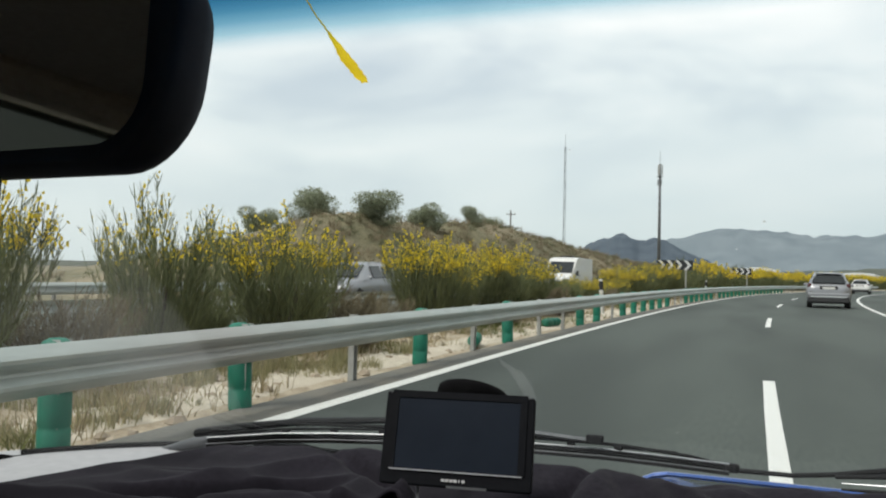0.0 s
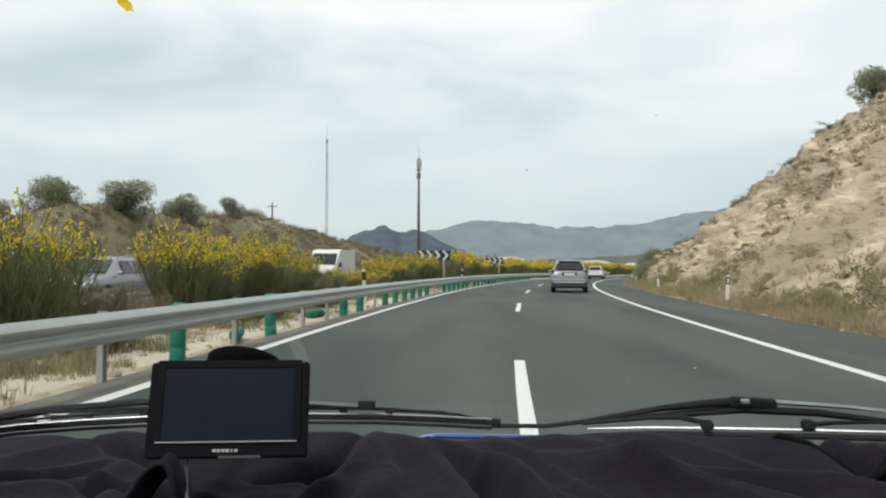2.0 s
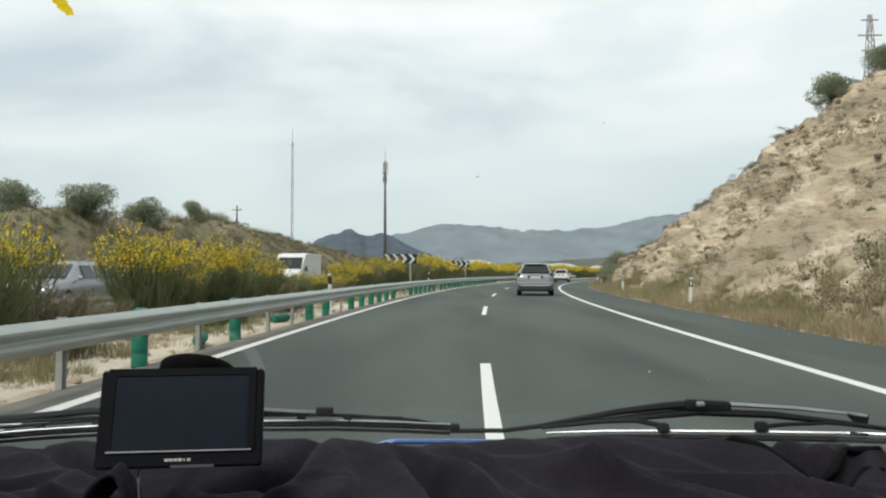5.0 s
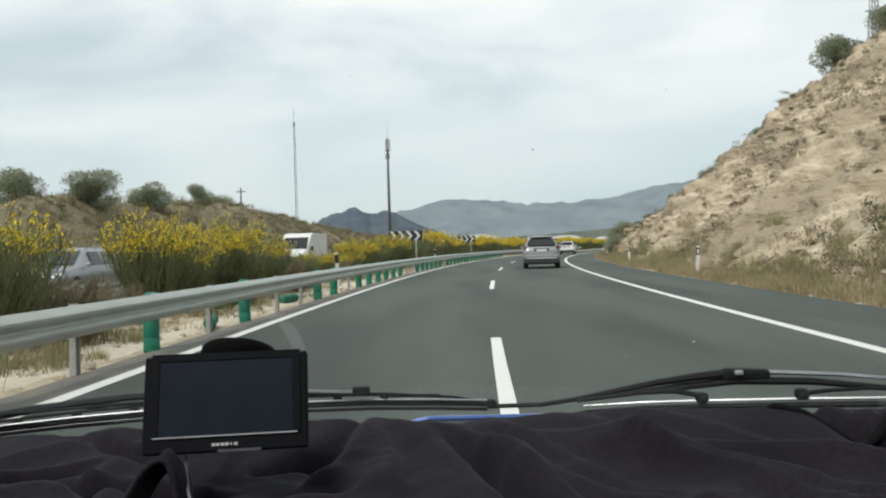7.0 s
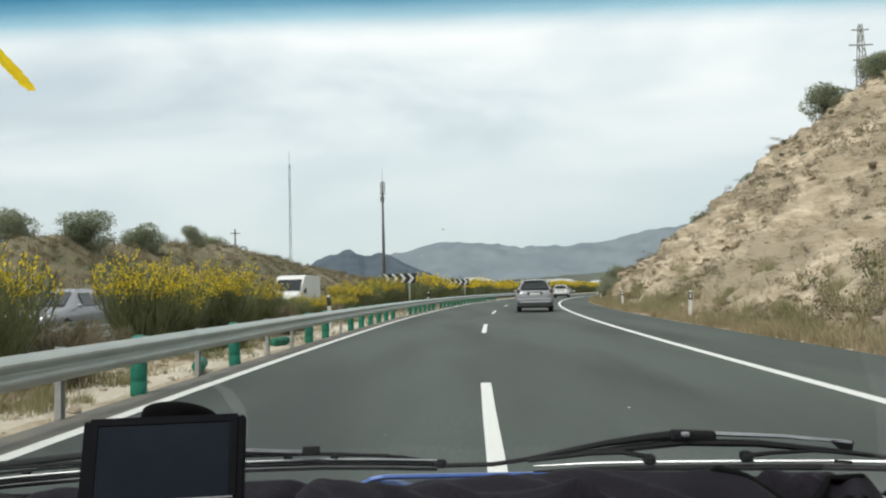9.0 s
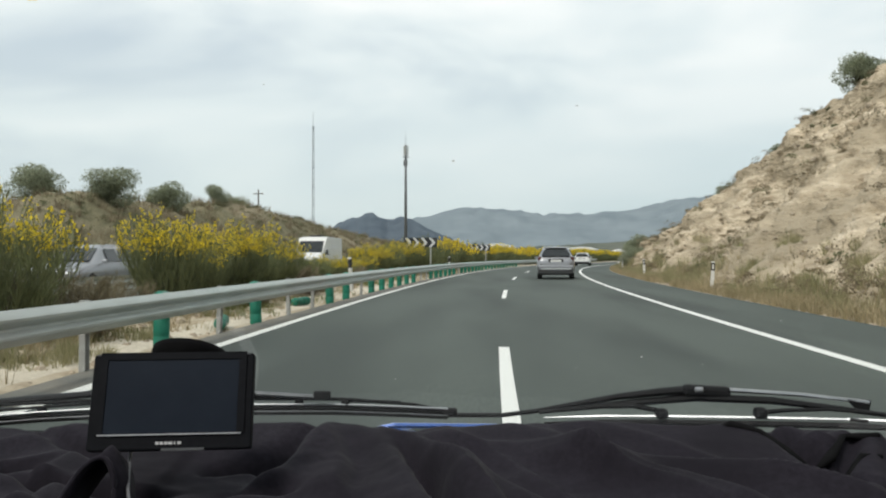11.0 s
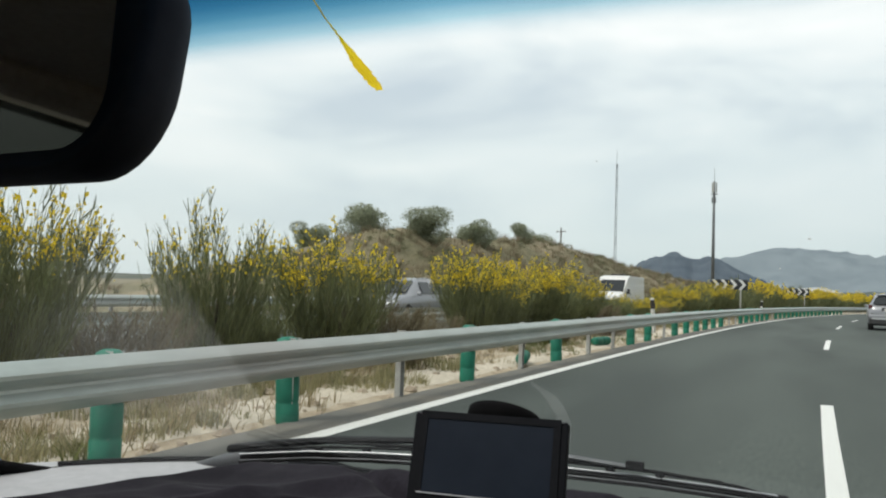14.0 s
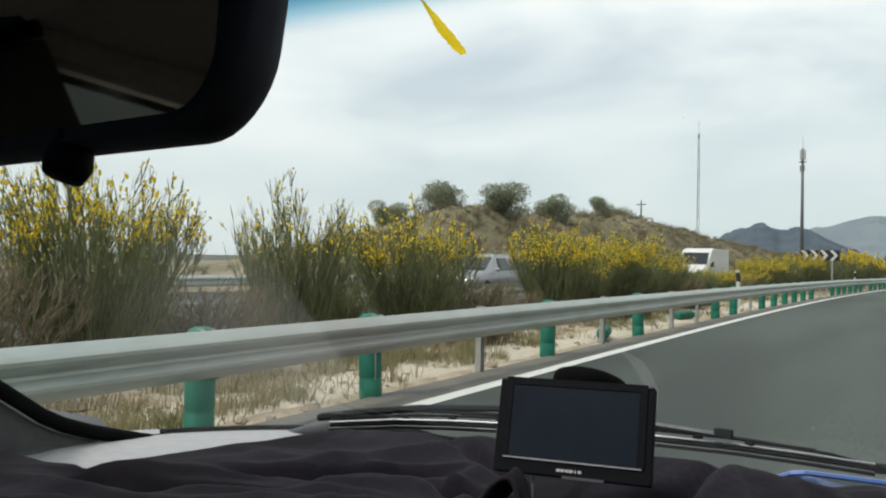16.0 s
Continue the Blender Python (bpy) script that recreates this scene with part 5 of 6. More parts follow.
part("end_cap", boxed((-0.043, 0.969, 0.966), (0.018, 0.010, 0.010), 0.003), M_RUBBER, w1)

w2 = wiper("wiper", "shorter black wiper arm and blade on the passenger side")
part("arm", tube([(-0.04792, 1.035, 0.9498), (0.0213, 1.017, 0.954), (0.06177, 1.001, 0.9626), (0.1065, 0.9851, 0.9743), (0.1544, 0.9691, 0.986), (0.2024, 0.9606, 0.9934), (0.2343, 0.9574, 0.9966)],
                 [0.0042, 0.004, 0.004, 0.0046, 0.0056, 0.007, 0.0075], 8, 0.7), M_WIPER, w2)
part("joint", boxed((0.2513, 0.9542, 0.9956), (0.052, 0.016, 0.013), 0.004, Euler((0, radians(2), radians(-6))).to_matrix()), M_WIPER, w2)
part("rivet", boxed((0.2407, 0.9447, 0.9988), (0.010, 0.006, 0.006), 0.002), M_STEELB, w2)
part("arm_tip", tube([(0.2748, 0.9521, 0.9977), (0.3514, 0.9436, 0.9945), (0.4239, 0.9351, 0.9881)], [0.0045, 0.004, 0.0035], 6, 0.6), M_STEELB, w2)
part("tip_wedge", prism([(0.0, 0.0), (0.026, -0.001), (0.024, -0.012), (0.010, -0.010)], 0.006, (1, 0, 0), (0, 0, 1), (0.400, 0.940, 0.991)), M_WIPER, w2)
part("yoke", tube([(0.0639, 0.9905, 0.9626), (0.1171, 0.9745, 0.9721), (0.1757, 0.9638, 0.9807), (0.2396, 0.9553, 0.9881), (0.3195, 0.9393, 0.9881), (0.394, 0.9244, 0.9817), (0.4686, 0.9052, 0.9743)],
                  [0.003, 0.0045, 0.006, 0.0065, 0.006, 0.0045, 0.003], 8, 0.7), M_WIPER, w2)
part("small_yoke", tube([(0.1384, 0.967, 0.9753), (0.1704, 0.9585, 0.9775), (0.2002, 0.9553, 0.9721)], 0.0032, 6), M_WIPER, w2)
part("small_yoke", tube([(0.3014, 0.9287, 0.9764), (0.3301, 0.9244, 0.9802), (0.3727, 0.918, 0.9826), (0.425, 0.906, 0.9806)], [0.0030, 0.0024, 0.0018, 0.0014], 6), M_WIPER, w2)
blade2 = [(0.06922, 0.9851, 0.9562), (0.1384, 0.9691, 0.9615), (0.2002, 0.9542, 0.9647), (0.3014, 0.9244, 0.97), (0.3834, 0.8967, 0.9743), (0.4793, 0.852, 0.9796)]
part("blade", tube([(x, y, z - 0.005) for x, y, z in blade2], [0.0012, 0.0032, 0.0036, 0.0038, 0.0038, 0.003], 6), M_RUBBER, w2)
part("blade_strip", tube([(x, y - 0.002, z + 0.002) for x, y, z in blade2], [0.0006, 0.0018, 0.0019, 0.0019, 0.0019, 0.0017], 6), M_STEELB, w2)
for x, y, z in ((0.2002, 0.9521, 0.97), (0.3014, 0.9223, 0.9775)):
    part("clip", boxed((x, y, z), (0.014, 0.014, 0.012), 0.004), M_WIPER, w2)

part("clip", boxed((0.393, 0.889, 0.9765), (0.018, 0.005, 0.0035), 0.001, Euler((0, 0, radians(-25))).to_matrix()), M_RUBBER, w2)

# dashboard: a pale top pad, mostly under the cloth
def dash(u, v):
    x = XC + 0.74 * u
    y1 = pane(max(-1, min(1, u)), 0.0)[1] - 0.004
    if v < 0.7:
        y = 0.40 + (y1 - 0.40) * v / 0.7
        z = 0.905 + 0.018 * math.sin(min(1, v / 0.7) * math.pi * 0.55) - 0.05 * max(0, 0.12 - v) / 0.12
    else:
        y, z = y1 - 0.0, 0.92 - 0.06 * (v - 0.7) / 0.3
    return (x, y, z - 0.014 * min(1.0, max(0.0, (-0.60 - x) / 0.15)))


surface("dashboard", spread(-1, 1, 30), spread(0, 1, 30), dash, M_TRIM, car, "dark dashboard top")
surface("dash_pad", spread(-1, -0.54, 14), spread(0.05, 0.695, 22), lambda u, v: tuple(Vector(dash(u, v)) + Vector((0, -0.002, 0.004))), M_DASH, car, "pale grey plastic pad at the driver's end of the dashboard")
surface("dash_pad", spread(0.90, 1, 6), spread(0.05, 0.695, 22), lambda u, v: tuple(Vector(dash(u, v)) + Vector((0, -0.002, 0.006))), M_DASH, car, "pale grey plastic pad at the passenger's end of the dashboard")
part("dash_front", boxed((XC, 0.40, 0.68), (1.46, 0.05, 0.46), 0.02), M_TRIM, car)

# pillar trims, roof lining, doors and the rest of the cabin
for s in (-1, 1):
    inner = [Vector(pane(s, v)) for v in EDGE_V]
    rings = []
    for i, p in enumerate(inner):
        v = EDGE_V[i]
        wdt = 0.10 - 0.02 * v
        a = p + Vector((-s * 0.003, -0.014, -0.012))
        rings.append([a, p + Vector((s * 0.02, -0.004, 0.0)), p + Vector((s * 0.10, -wdt * 0.4, -0.01)), p + Vector((s * 0.10, -wdt, -0.09)), p + Vector((s * 0.03, -wdt, -0.085))])
    part("pillar_trim", loft([[tuple(q) for q in r] for r in rings]), M_TRIM, car, "dark grey windscreen pillar trim", smooth=True)
    # corner cover between the pillar and the dashboard
    c0 = Vector(pane(s, 0.0))
    part("corner_trim", loft([[tuple(c0 + Vector((s * dx, dy, dz))) for dx, dy, dz in r] for r in (
        ((0.02, -0.035, 0.004), (0.12, 0.0, 0.02), (0.16, 0.0, -0.12), (0.02, -0.03, -0.12)),
        ((0.035, -0.13, 0.012), (0.12, -0.10, 0.05), (0.16, -0.10, -0.12), (0.03, -0.13, -0.12)),
        ((0.02, -0.30, -0.02), (0.12, -0.30, 0.02), (0.14, -0.30, -0.12), (0.0, -0.30, -0.12)))]), M_TRIM, car, smooth=True)
    part("roof_side_trim", boxed((XC + s * 0.685, -0.93, 1.450), (0.10, 1.90, 0.050), 0.02), M_LINING, car)
    part("door", boxed((XC + s * 0.80, -0.15, 0.62), (0.09, 1.70, 0.62), 0.04), M_TRIM, car)
    part("door_skin", boxed((XC + s * 0.852, -0.15, 0.62), (0.014, 1.66, 0.60), 0.006), M_BLUE, car, "blue painted door skin")
    part("door_handle", boxed((XC + s * 0.868, -0.72, 0.80), (0.022, 0.16, 0.035), 0.008), M_BUMPER, car)
    part("rear_wing", boxed((XC + s * 0.852, -1.46, 0.70), (0.014, 0.92, 0.78), 0.006), M_BLUE, car)
    part("rear_side", boxed((XC + s * 0.80, -1.45, 0.70), (0.09, 0.95, 0.80), 0.04), M_TRIM, car)
    part("centre_pillar", boxed((XC + s * 0.755, -0.72, 1.16), (0.06, 0.16, 0.56), 0.02, Euler((0, radians(-s * 11), 0)).to_matrix()), M_LINING, car)
    w = part("side_window", quad_panel([(XC + s * 0.80, -0.80, 0.93), (XC + s * 0.80, 0.62, 0.93), (XC + s * 0.66, 0.05, 1.42), (XC + s * 0.66, -0.80, 1.42)], 0.004), M_SIDEGLASS, car)
    w.visible_shadow = False
    part("sun_visor", boxed((XC + s * 0.36, 0.05, 1.425), (0.42, 0.16, 0.02), 0.008, Euler((radians(-24), 0, 0)).to_matrix()), M_LINING, car)


def roof(u, v):
    return (XC + (0.66 - 0.02 * v) * u, 0.085 - 1.95 * v, 1.455 + 0.035 * math.sin(min(1, v * 1.3) * math.pi * 0.9) * (1 - 0.4 * u * u) - 0.25 * max(0, v - 0.8) * 2)


surface("roof_lining", spread(-1, 1, 14), spread(0, 1, 16), roof, M_LINING, car, "beige fabric roof lining")
surface("roof_skin", spread(-1, 1, 14), spread(0, 1, 16), lambda u, v: tuple(Vector(roof(u, v)) + Vector((0.07 * u, 0, 0.035))), M_BLUE, car)
part("rear_wall", boxed((XC, -1.90, 0.73), (1.45, 0.08, 0.42), 0.04), M_TRIM, car)
back = part("rear_window", quad_panel([(XC - 0.66, -1.93, 0.95), (XC + 0.66, -1.93, 0.95), (XC + 0.60, -1.84, 1.36), (XC - 0.60, -1.84, 1.36)], 0.004), M_SIDEGLASS, car)
back.visible_shadow = False
part("tailgate", boxed((XC, -1.95, 0.66), (1.50, 0.016, 0.58), 0.006), M_BLUE, car)
part("cabin_floor", boxed((XC, -0.5, 0.28), (1.55, 2.9, 0.08), 0.02), M_TRIM, car)
for s in (-1, 1):
    part("front_seat", boxed((XC + s * 0.36, -0.55, 0.78), (0.48, 0.16, 0.72), 0.06, Euler((radians(-14), 0, 0)).to_matrix()), M_TRIM, car)
    part("headrest", boxed((XC + s * 0.36, -0.70, 1.22), (0.27, 0.10, 0.20), 0.05), M_TRIM, car)
part("rear_bench", boxed((XC, -1.45, 0.75), (1.30, 0.18, 0.66), 0.06, Euler((radians(-16), 0, 0)).to_matrix()), M_LINING, car)
part("wing", boxed((XC - 0.79, 1.32, 0.47), (0.10, 1.10, 0.42), 0.05), M_BLUE, car)
part("wing", boxed((XC + 0.79, 1.32, 0.47), (0.10, 1.10, 0.42), 0.05), M_BLUE, car)
part("nose", boxed((XC, 1.92, 0.48), (1.50, 0.16, 0.40), 0.07), M_BLUE, car)
for sx in (-1, 1):
    for y in (1.45, -1.25):
        w = wheel(car, sx * 0.74, y, 0.31, 0.19)
        w.location.x = XC

# rear-view mirror
mir = tagged(new("rear_view_mirror"), "black rear-view mirror on a stem, tilted towards the driver")
mir.parent = car
MC = Vector((-0.280, 0.208, 1.2372))
mn = Vector((-0.10, -0.98, 0.158)).normalized()       # towards the driver and the rear
mx_ = Vector((0, 0, 1)).cross(mn).normalized()         # along the glass
my_ = mn.cross(mx_).normalized()
rings = []
for d, k in ((0.010, 0.955), (0.011, 0.985), (0.007, 1.0), (0.0, 1.0), (-0.008, 0.96), (-0.016, 0.85), (-0.022, 0.6)):
    rings.append([tuple(MC + mx_ * (u * k) + my_ * (v * k) + mn * d) for u, v in rounded(0.199, 0.070, 0.027, 8)])
part("housing", loft(rings), M_HOUSING, mir, smooth=True)
bm = bmesh.new()
fv = [bm.verts.new(MC + mx_ * u + my_ * v + mn * (0.0145 + 0.10 * v)) for u, v in rounded(0.185, 0.0605, 0.019, 8)]   # the glass leans in its housing
bm.faces.new(fv)
part("mirror_glass", bm, M_MIRROR, mir, "dim tinted mirror glass")
part("knob", tube([tuple(MC + mx_ * 0.013 + my_ * -0.030 + mn * 0.004), tuple(MC + mx_ * 0.014 + my_ * -0.041 + mn * 0.005), tuple(MC + mx_ * 0.014 + my_ * -0.0455 + mn * 0.006)], [0.0068, 0.0082, 0.0066], 20), M_RUBBER, mir, smooth=True)
top = MC + my_ * 0.030 - mn * 0.028
foot = Vector((-0.292, screen_y(-0.292, 1.352) - 0.004, 1.352))
part("stem", tube([tuple(top - mn * -0.01), tuple(top + Vector((0, 0.01, 0.028))), tuple(foot + Vector((0, -0.02, -0.012))), tuple(foot)], [0.016, 0.022, 0.030, 0.034], 12), M_RUBBER, mir, smooth=True)

# marks on the glass: a yellow splash and specks of dirt
def on_glass(x, z, lift=0.003):
    n = Vector((0, -0.498, -0.867))
    return Vector((x, screen_y(x, z), z)) + n * lift


trail = ((-0.2295, 1.3065, 0.0006), (-0.2282, 1.300, 0.0007), (-0.2270, 1.295, 0.0010), (-0.2262, 1.2915, 0.0030), (-0.2252, 1.2870, 0.0050), (-0.2240, 1.2820, 0.0057), (-0.2225, 1.2785, 0.0052), (-0.2212, 1.2762, 0.0026))
splash = []
for k in range(57):
    i, q = min(6, k // 8), (k - 8 * min(6, k // 8)) / 8
    x, z, r = (trail[i][c] + (trail[i + 1][c] - trail[i][c]) * q for c in range(3))
    splash.append((on_glass(x + 0.0036 + 0.0003 * fbm(k * 0.23, 4.0, 1.0, 3), z - 0.0005), r * 0.60 * (1 + 0.25 * fbm(k * 0.41, 9.0, 2.0, 3))))
bm = bmesh.new()
rows = []
for i, (p, r) in enumerate(splash):
    q = 0.0004 * fbm(i * 0.5, 2.0, 5.0, 2)
    rows.append([bm.verts.new(p + Vector((-r + q, 0, 0))), bm.verts.new(p + Vector((0, -0.0012, -0.002 * 0))), bm.verts.new(p + Vector((r + q, 0, 0)))])
for a, b in zip(rows, rows[1:]):
    for k in range(2):
        bm.faces.new((a[k], a[k + 1], b[k + 1], b[k]))
tagged(part("yellow_splash", bm, M_SMEAR, None), "dried yellow insect splash on the windscreen", "stain")
# pale arc laid on the glass for the suction cup's ghost reflection
ghost_arc = [(-0.2290, 1.1030, 0.001), (-0.2276, 1.0975, 0.0035), (-0.2200, 1.0900, 0.006), (-0.2185, 1.0760, 0.0065), (-0.2200, 1.0600, 0.006), (-0.2270, 1.0400, 0.005), (-0.2368, 1.0185, 0.002)]
bm = bmesh.new()
rows = []
for x, z, r in ghost_arc:
    p = on_glass(x, z, 0.0022)
    rows.append([bm.verts.new(p + Vector((-r, 0, 0))), bm.verts.new(p), bm.verts.new(p + Vector((r, 0, 0)))])
for a, b in zip(rows, rows[1:]):
    for k in range(2):
        bm.faces.new((a[k], a[k + 1], b[k + 1], b[k]))
mark = part("ghost_arc", bm, M_GHOST, None, smooth=True)
mark.visible_shadow = False
tagged(mark, "faint pale curved ghost reflection drawn on the windscreen", "stain")
rnd = random.Random(61)
for x, z, r in ((0.142, 1.060, 0.0022), (0.085, 1.046, 0.0010), (0.20, 1.052, 0.0009), (-0.02, 1.21, 0.0022), (-0.035, 1.195, 0.0009), (-0.40, 1.16, 0.0018), (-0.33, 1.19, 0.0012),
                (0.05, 1.235, 0.0011), (-0.12, 1.245, 0.0010), (-0.47, 1.105, 0.0024), (-0.09, 1.03, 0.0010), (0.24, 1.10, 0.0010)):
    bm = bmesh.new()
    p = on_glass(x, z, 0.0025)
    vs = []
    for k in range(9):
        a = 2 * math.pi * k / 9
        q = 0.6 * r * rnd.uniform(0.6, 1.25)
        vs.append(bm.verts.new(p + Vector((q * math.cos(a), -0.867 * q * math.sin(a), 0.498 * q * math.sin(a)))))
    bm.faces.new(vs)
    tagged(part("dirt_speck", bm, M_DIRT, None), "small dried dirt speck on the windscreen", "stain", "specks on the windscreen")


# the black cloth spread over the dashboard
FOLDS = (  # from, to, height and breadth of each fold
    (0.02, 0.90, 0.26, 0.67, 0.013, 0.030), (-0.05, 0.89, 0.01, 0.62, 0.016, 0.036), (-0.185, 0.92, -0.147, 0.75, 0.020, 0.035),
    (-0.215, 0.73, -0.172, 0.865, 0.018, 0.022), (-0.25, 0.60, -0.205, 0.73, 0.018, 0.022), (-0.30, 0.85, -0.22, 0.93, 0.016, 0.020),
    (-0.60, 0.76, -0.445, 0.89, 0.016, 0.022), (-0.52, 0.69, -0.42, 0.75, 0.020, 0.022), (-0.42, 0.75, -0.40, 0.85, 0.014, 0.020),
    (-0.46, 0.61, -0.38, 0.656, 0.022, 0.020), (-0.36, 0.57, -0.372, 0.72, 0.020, 0.018), (-0.11, 0.90, -0.054, 0.60, 0.015, 0.035), (-0.13, 0.90, 0.12, 0.60, 0.014, 0.028), (-0.10, 0.88, 0.22, 0.78, 0.012, 0.022),
    (-0.70, 0.52, -0.50, 0.60, 0.018, 0.030), (-0.62, 0.62, -0.47, 0.68, 0.014, 0.022), (0.27, 0.93, 0.33, 0.85, 0.014, 0.014),
    (0.33, 0.85, 0.40, 0.88, 0.013, 0.014), (0.10, 0.80, 0.36, 0.74, 0.011, 0.026), (0.14, 0.64, 0.40, 0.62, 0.010, 0.030),
    (-0.12, 0.92, 0.00, 0.50, 0.009, 0.014), (-0.10, 0.91, 0.10, 0.48, 0.008, 0.013), (-0.06, 0.92, 0.22, 0.52, 0.008, 0.014), (0.00, 0.92, 0.34, 0.58, 0.007, 0.014),
    (0.08, 0.92, 0.42, 0.66, 0.007, 0.013), (-0.40, 0.60, -0.62, 0.50, 0.010, 0.014), (-0.45, 0.80, -0.75, 0.62, 0.010, 0.014),
    (0.045, 0.91, 0.133, 0.774, 0.008, 0.010), (0.133, 0.774, 0.247, 0.638, 0.009, 0.011), (0.40, 0.90, 0.46, 0.87, 0.012, 0.014),
    # hollows between the folds
    (0.278, 0.905, 0.322, 0.810, -0.036, 0.013), (0.322, 0.805, 0.388, 0.885, -0.032, 0.011), (0.392, 0.84, 0.350, 0.735, -0.018, 0.009),
    (-0.180, 0.895, -0.214, 0.815, -0.038, 0.012), (-0.214, 0.815, -0.262, 0.79, -0.034, 0.013), (-0.115, 0.89, -0.055, 0.77, -0.018, 0.015), (-0.055, 0.77, -0.012, 0.63, -0.016, 0.015),
    (-0.50, 0.89, -0.40, 0.83, -0.028, 0.013), (-0.41, 0.75, -0.31, 0.74, -0.030, 0.014), (-0.62, 0.72, -0.48, 0.78, -0.028, 0.014), (-0.74, 0.60, -0.58, 0.66, -0.030, 0.016), (-0.20, 0.72, -0.27, 0.66, -0.030, 0.016))


def cloth(u, v):
    x = -1.02 + 1.447 * u
    # the far edge, cut back at the driver's side where the pale pad shows
    far = 0.90 + 0.008 * fbm(x * 5, 3.0) - 0.31 * min(1.0, max(0.0, (-0.645 - x) / 0.12)) ** 1.2
    far = min(far, screen_y(x, 0.960) - 0.012)
    y = 0.42 + (far - 0.42) * v
    x -= 0.30 * max(0.0, 0.87 - y) * max(0.0, (u - 0.88) / 0.12)      # the end of the cloth runs askew
    lip = float(np.interp(x, (-0.75, -0.60, -0.49, -0.30, -0.19, -0.09, 0.085, 0.27, 0.43), (0.946, 0.955, 0.962, 0.966, 0.969, 0.957, 0.973, 0.970, 0.967)))
    q = max(0.0, (v - 0.72) / 0.28)
    base = 0.930 + 0.014 * v + (lip - 0.944) * q * q * (3 - 2 * q) - 0.10 * max(0.0, 0.25 - v)
    # long soft folds, and small creases
    wx, wy = x + 0.022 * fbm(x * 4, y * 4, 2), y + 0.022 * fbm(x * 4, y * 4, 9)
    f = 0.0
    soft = 1.0 - 0.4 * min(1.0, max(0.0, (-0.10 - x) / 0.15))
    for x0, y0, x1, y1, h, w in FOLDS:
        dx, dy = x1 - x0, y1 - y0
        k = ((wx - x0) * dx + (wy - y0) * dy) / (dx * dx + dy * dy)
        side = ((wx - x0) * dy - (wy - y0) * dx) / math.hypot(dx, dy)
        fade = math.exp(-(max(0.0, -k, k - 1) / 0.22) ** 2)
        g = side / w if side > 0 else side / (w * 0.45)
        f += h * (soft if h > 0 else 1.25) * fade * math.exp(-g * g)
    f += 0.005 * fbm(x * 4, y * 5, 8, 3) + 0.0024 * fbm(x * 18 + y * 9, y * 24, 3, 3)
    # sharp creases where the cloth is bunched
    bunch = min(1.0, max(0.15, 0.55 + 1.1 * fbm(x * 3, y * 3, 12, 2) + (0.5 if x < -0.30 or x > 0.25 else 0.0)))
    n = fbm(x * 2.0 + y, y * 9 - x * 3.5, 21, 2, 0.3)
    m = fbm(x * 4.5 - y * 3, y * 5 + x, 33, 2, 0.3)
    f += 0.009 * bunch * max(0.0, 1 - 2.0 * math.sqrt(n * n + 0.006)) ** 2 + 0.006 * bunch * max(0.0, 1 - 2.6 * math.sqrt(m * m + 0.004)) ** 2
    f *= 1 - (0.85 if f > 0 else 0.92) * q
    f += q * 0.003 * fbm(x * 14, 1.0, 2.0, 3)
    rim = max(0.035 * max(0.0, (v - 0.975) / 0.025), 0.030 * max(0.0, (u - 0.985) / 0.015))
    z = base + f - rim
    return (x, y, min(z, screen_z(x, y) - 0.007))


dash_cloth = surface("dash_cloth", spread(0, 1, 300), spread(0, 1, 120), cloth, M_CLOTH)
# matt black cords along the V-shaped fold stand in for its deep shade
for path in (((0.866, 0.985), (0.884, 0.965), (0.901, 0.935), (0.915, 0.88), (0.928, 0.815)), ((0.928, 0.81), (0.943, 0.85), (0.957, 0.92), (0.970, 0.955), (0.984, 0.955)), ((0.929, 0.80), (0.948, 0.82), (0.966, 0.865), (0.980, 0.875))):
    line = [Vector(cloth(u, v)) + Vector((0, 0, 0.001)) for u, v in path]
    part("hem_and_shade_line", tube(line, [0.0015] + [0.0050 + 0.0014 * math.sin(2.3 * i) for i in range(1, len(line) - 1)] + [0.0028], 8, 0.8), M_MATT, dash_cloth, "black line drawn for the shade between the cloth's folds", smooth=True)
tagged(dash_cloth, "crumpled black cloth spread over the dashboard", "cloth")


strap = thing("cloth_strap", "black fabric strap looped up from the cloth", "strap")
knots = [(-0.350, 0.585, 0.905), (-0.342, 0.604, 0.930), (-0.338, 0.620, 0.948), (-0.333, 0.640, 0.966), (-0.326, 0.652, 0.979), (-0.316, 0.657, 0.985), (-0.307, 0.656, 0.981), (-0.300, 0.650, 0.965), (-0.297, 0.640, 0.942), (-0.298, 0.632, 0.918)]


def smooth_line(pts, n=5):
    """A Catmull-Rom line through pts."""
    v = [Vector(p) for p in pts]
    v = [2 * v[0] - v[1]] + v + [2 * v[-1] - v[-2]]
    out = []
    for i in range(1, len(v) - 2):
        p0, p1, p2, p3 = v[i - 1:i + 3]
        for k in range(n):
            t = k / n
            out.append(0.5 * (2 * p1 + (p2 - p0) * t + (2 * p0 - 5 * p1 + 4 * p2 - p3) * t * t + (3 * p1 - p0 - 3 * p2 + p3) * t ** 3))
    return out + [v[-2]]


arc = smooth_line(knots)


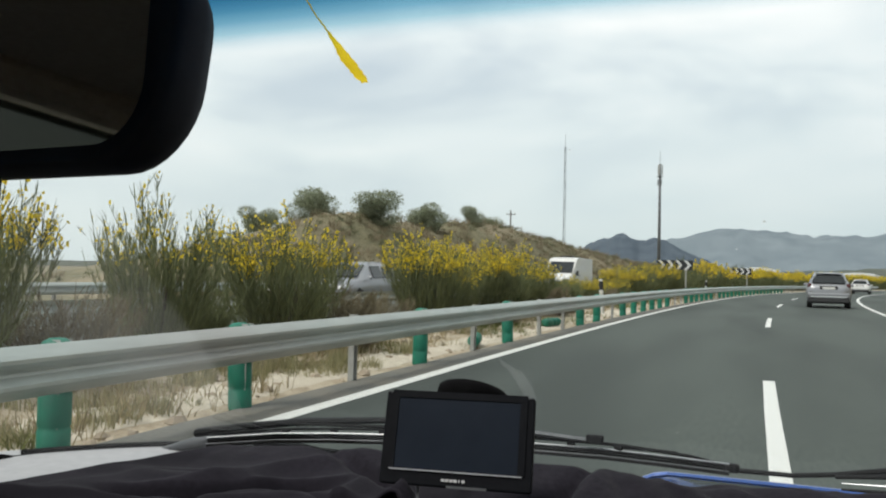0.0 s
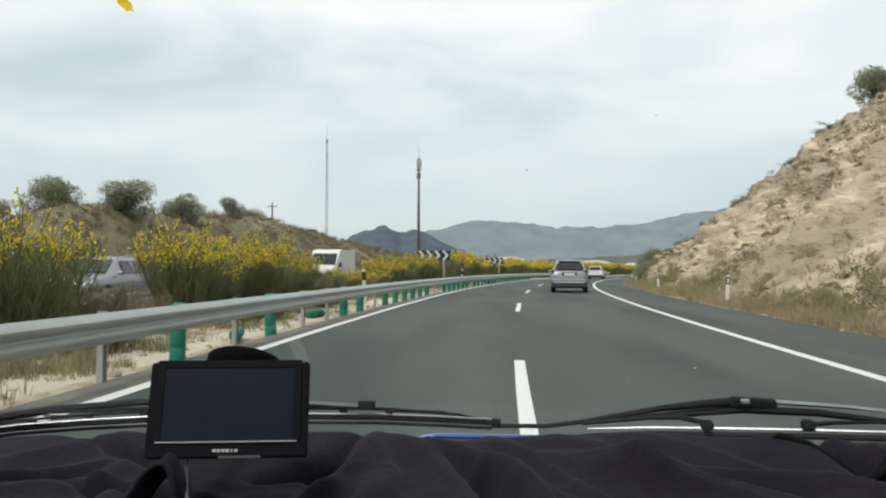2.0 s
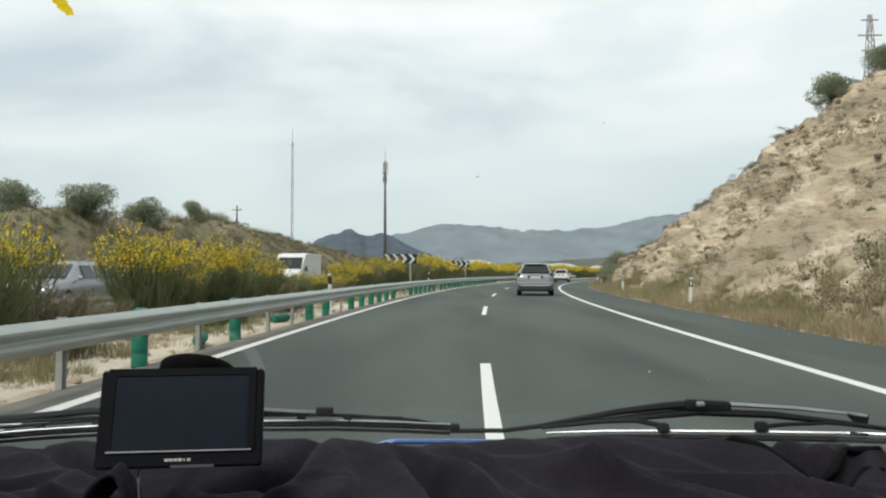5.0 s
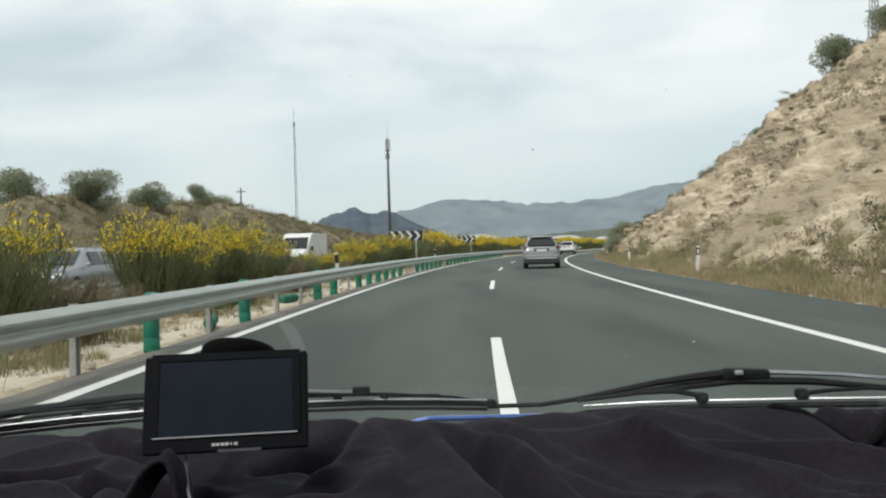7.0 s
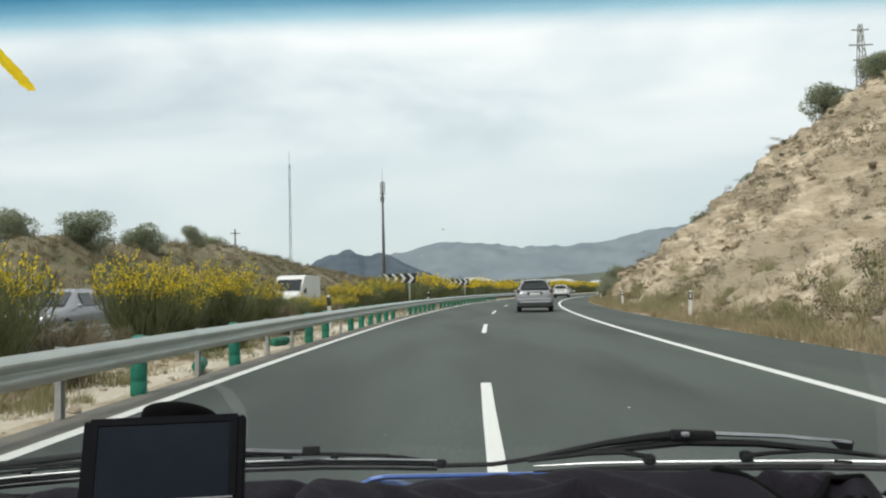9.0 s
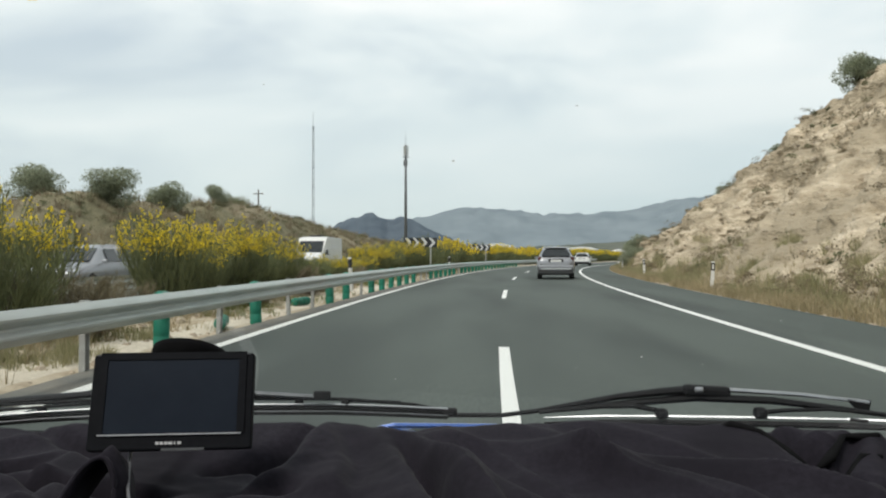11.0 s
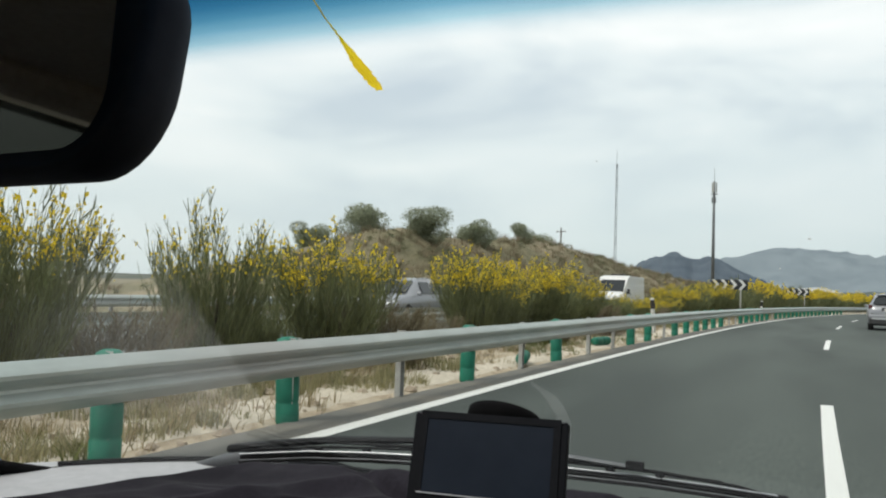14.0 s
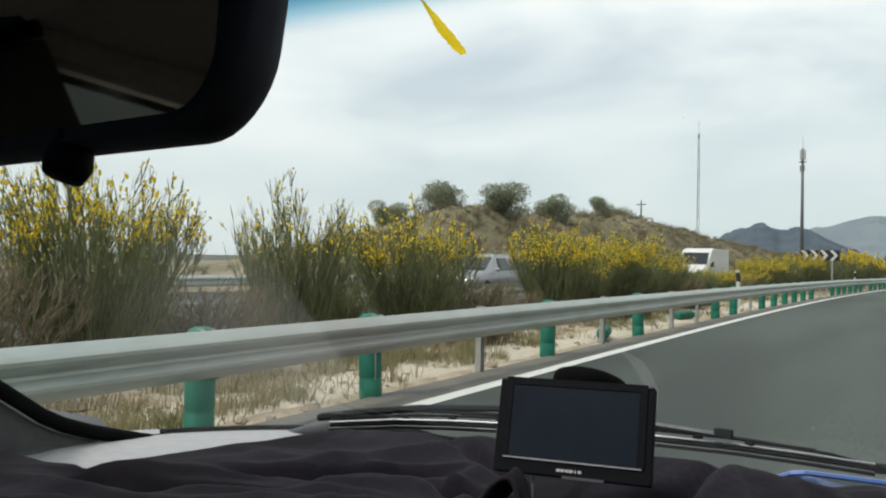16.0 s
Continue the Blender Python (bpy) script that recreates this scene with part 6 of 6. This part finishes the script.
def hood(line, deep, thick):
    """A band of cloth standing on edge along a line, its breadth running away to the front."""
    rings = []
    for i, p in enumerate(line):
        d = (line[min(i + 1, len(line) - 1)] - line[max(i - 1, 0)]).normalized()
        n = d.cross(Vector((0, 1, 0))).normalized()
        sag = 0.004 * math.sin(i * 0.55)
        rings.append([tuple(p + Vector((0, y, z)) + n * t) for y, z, t in ((0, 0, 0), (deep * 0.5, sag, 0.002), (deep, -0.012, 0), (deep, -0.012, -thick), (deep * 0.5, sag, -thick), (0, 0, -thick))])
    return loft(rings)


part("loop", hood(arc, 0.040, 0.003), M_CLOTH, strap, smooth=True)
part("hem_and_shade_line", tube(arc, 0.0022, 8), M_CLOTH, strap, smooth=True)
part("inner_fold", hood(smooth_line([(-0.334, 0.622, 0.905), (-0.330, 0.630, 0.928), (-0.322, 0.636, 0.940), (-0.312, 0.638, 0.940), (-0.305, 0.636, 0.922)]), 0.025, 0.003), M_CLOTH, strap, smooth=True)

# ---- the navigation device ----
gps = thing("navigation_device", "black satellite navigation device with a dark screen on a suction mount", "navigation device")
gr = Vector((0.136, 0.018, 0.0005)).normalized()
gup = Vector((0.0, 0.300, 0.954))
gup = (gup - gr * gup.dot(gr)).normalized()
gn = gr.cross(gup).normalized()
GTOP = Vector((-0.275, 0.7150, 1.0635))
GC = GTOP - gup * 0.0415
W, H = 0.1385, 0.0835
part("body", prism(rounded(W, H, 0.003, 4), 0.010, gr, gup, GC - gn * 0.010, 0.0015), M_GPSBODY, gps)
# raised rim round the sunken screen
SW, SH, SO = 0.113, 0.0635, 0.0045
for c, s in (((0, SO + SH / 2 + 0.0032, 0), (SW + 0.013, 0.0064)), ((-SW / 2 - 0.0032, SO, 0), (0.0064, SH)), ((SW / 2 + 0.0032, SO, 0), (0.0064, SH))):
    o = GC + gr * c[0] + gup * c[1]
    part("bezel", prism([(-s[0] / 2, -s[1] / 2), (s[0] / 2, -s[1] / 2), (s[0] / 2, s[1] / 2), (-s[0] / 2, s[1] / 2)], 0.0014, gr, gup, o), M_GPSBODY, gps)
part("screen", prism(rounded(SW, SH, 0.001, 2), 0.0005, gr, gup, GC + gup * SO), M_GPSSCREEN, gps, "dark switched-off screen")
part("chrome_line", prism(rounded(0.121, 0.0012, 0.0004, 2), 0.0016, gr, gup, GC + gup * (SO - SH / 2 - 0.0012)), M_LINE, gps, "thin dull chrome line")
part("top_edge", prism(rounded(W - 0.006, 0.0011, 0.0004, 2), 0.0009, gr, gup, GC + gup * (H / 2 - 0.0012)), M_TRIM, gps)
for k, w in enumerate((0.0030, 0.0030, 0.0028, 0.0034, 0.0012, 0.0030)):
    part("brand_mark", prism(rounded(w, 0.0024, 0.0003, 1), 0.0006, gr, gup, GC - gup * 0.0358 - gr * (0.0098 - 0.0037 * k)), M_MARK, gps, "small pale mark")
part("port_cover", prism(rounded(0.036, 0.0022, 0.0006, 2), 0.0014, gr, gup, GC - gup * (H / 2 - 0.0005) + gr * 0.012), M_TRIM, gps)
# suction cup against the windscreen, with its arm
cup = Vector((-0.273, screen_y(-0.273, 1.064) - 0.004, 1.064))
sn = Vector((0, -0.498, -0.867))
su = Vector((0, 0.867, -0.498))
rings = []
for d, r in ((0.004, 0.034), (0.009, 0.0345), (0.014, 0.0325), (0.020, 0.027), (0.027, 0.020)):
    rings.append([tuple(cup + sn * d + Vector((1, 0, 0)) * r * math.cos(2 * math.pi * k / 24) + su * r * math.sin(2 * math.pi * k / 24)) for k in range(24)])
part("suction_cup", loft(rings), M_MATT, gps, "round black suction cup", smooth=True)
part("arm", tube([tuple(cup + sn * 0.02), tuple(cup + sn * 0.034 + Vector((0, -0.008, 0.0))), tuple(GC - gn * 0.014)], [0.013, 0.011, 0.014], 10), M_GPSBODY, gps, smooth=True)

cable = thing("power_cable", "thin grey cable hanging from the navigation device over the cloth", "cable")
part("lead", tube(smooth_line([(-0.310, 0.705, 0.985), (-0.306, 0.692, 0.972), (-0.299, 0.674, 0.963), (-0.291, 0.656, 0.956), (-0.276, 0.630, 0.948), (-0.258, 0.600, 0.940), (-0.246, 0.57, 0.932)]), 0.0014, 8), M_CABLE, cable)
part("lead", tube(smooth_line([(-0.317, 0.633, 0.949), (-0.305, 0.636, 0.953), (-0.294, 0.641, 0.954), (-0.286, 0.645, 0.953)]), 0.0011, 8), M_CABLE, cable)
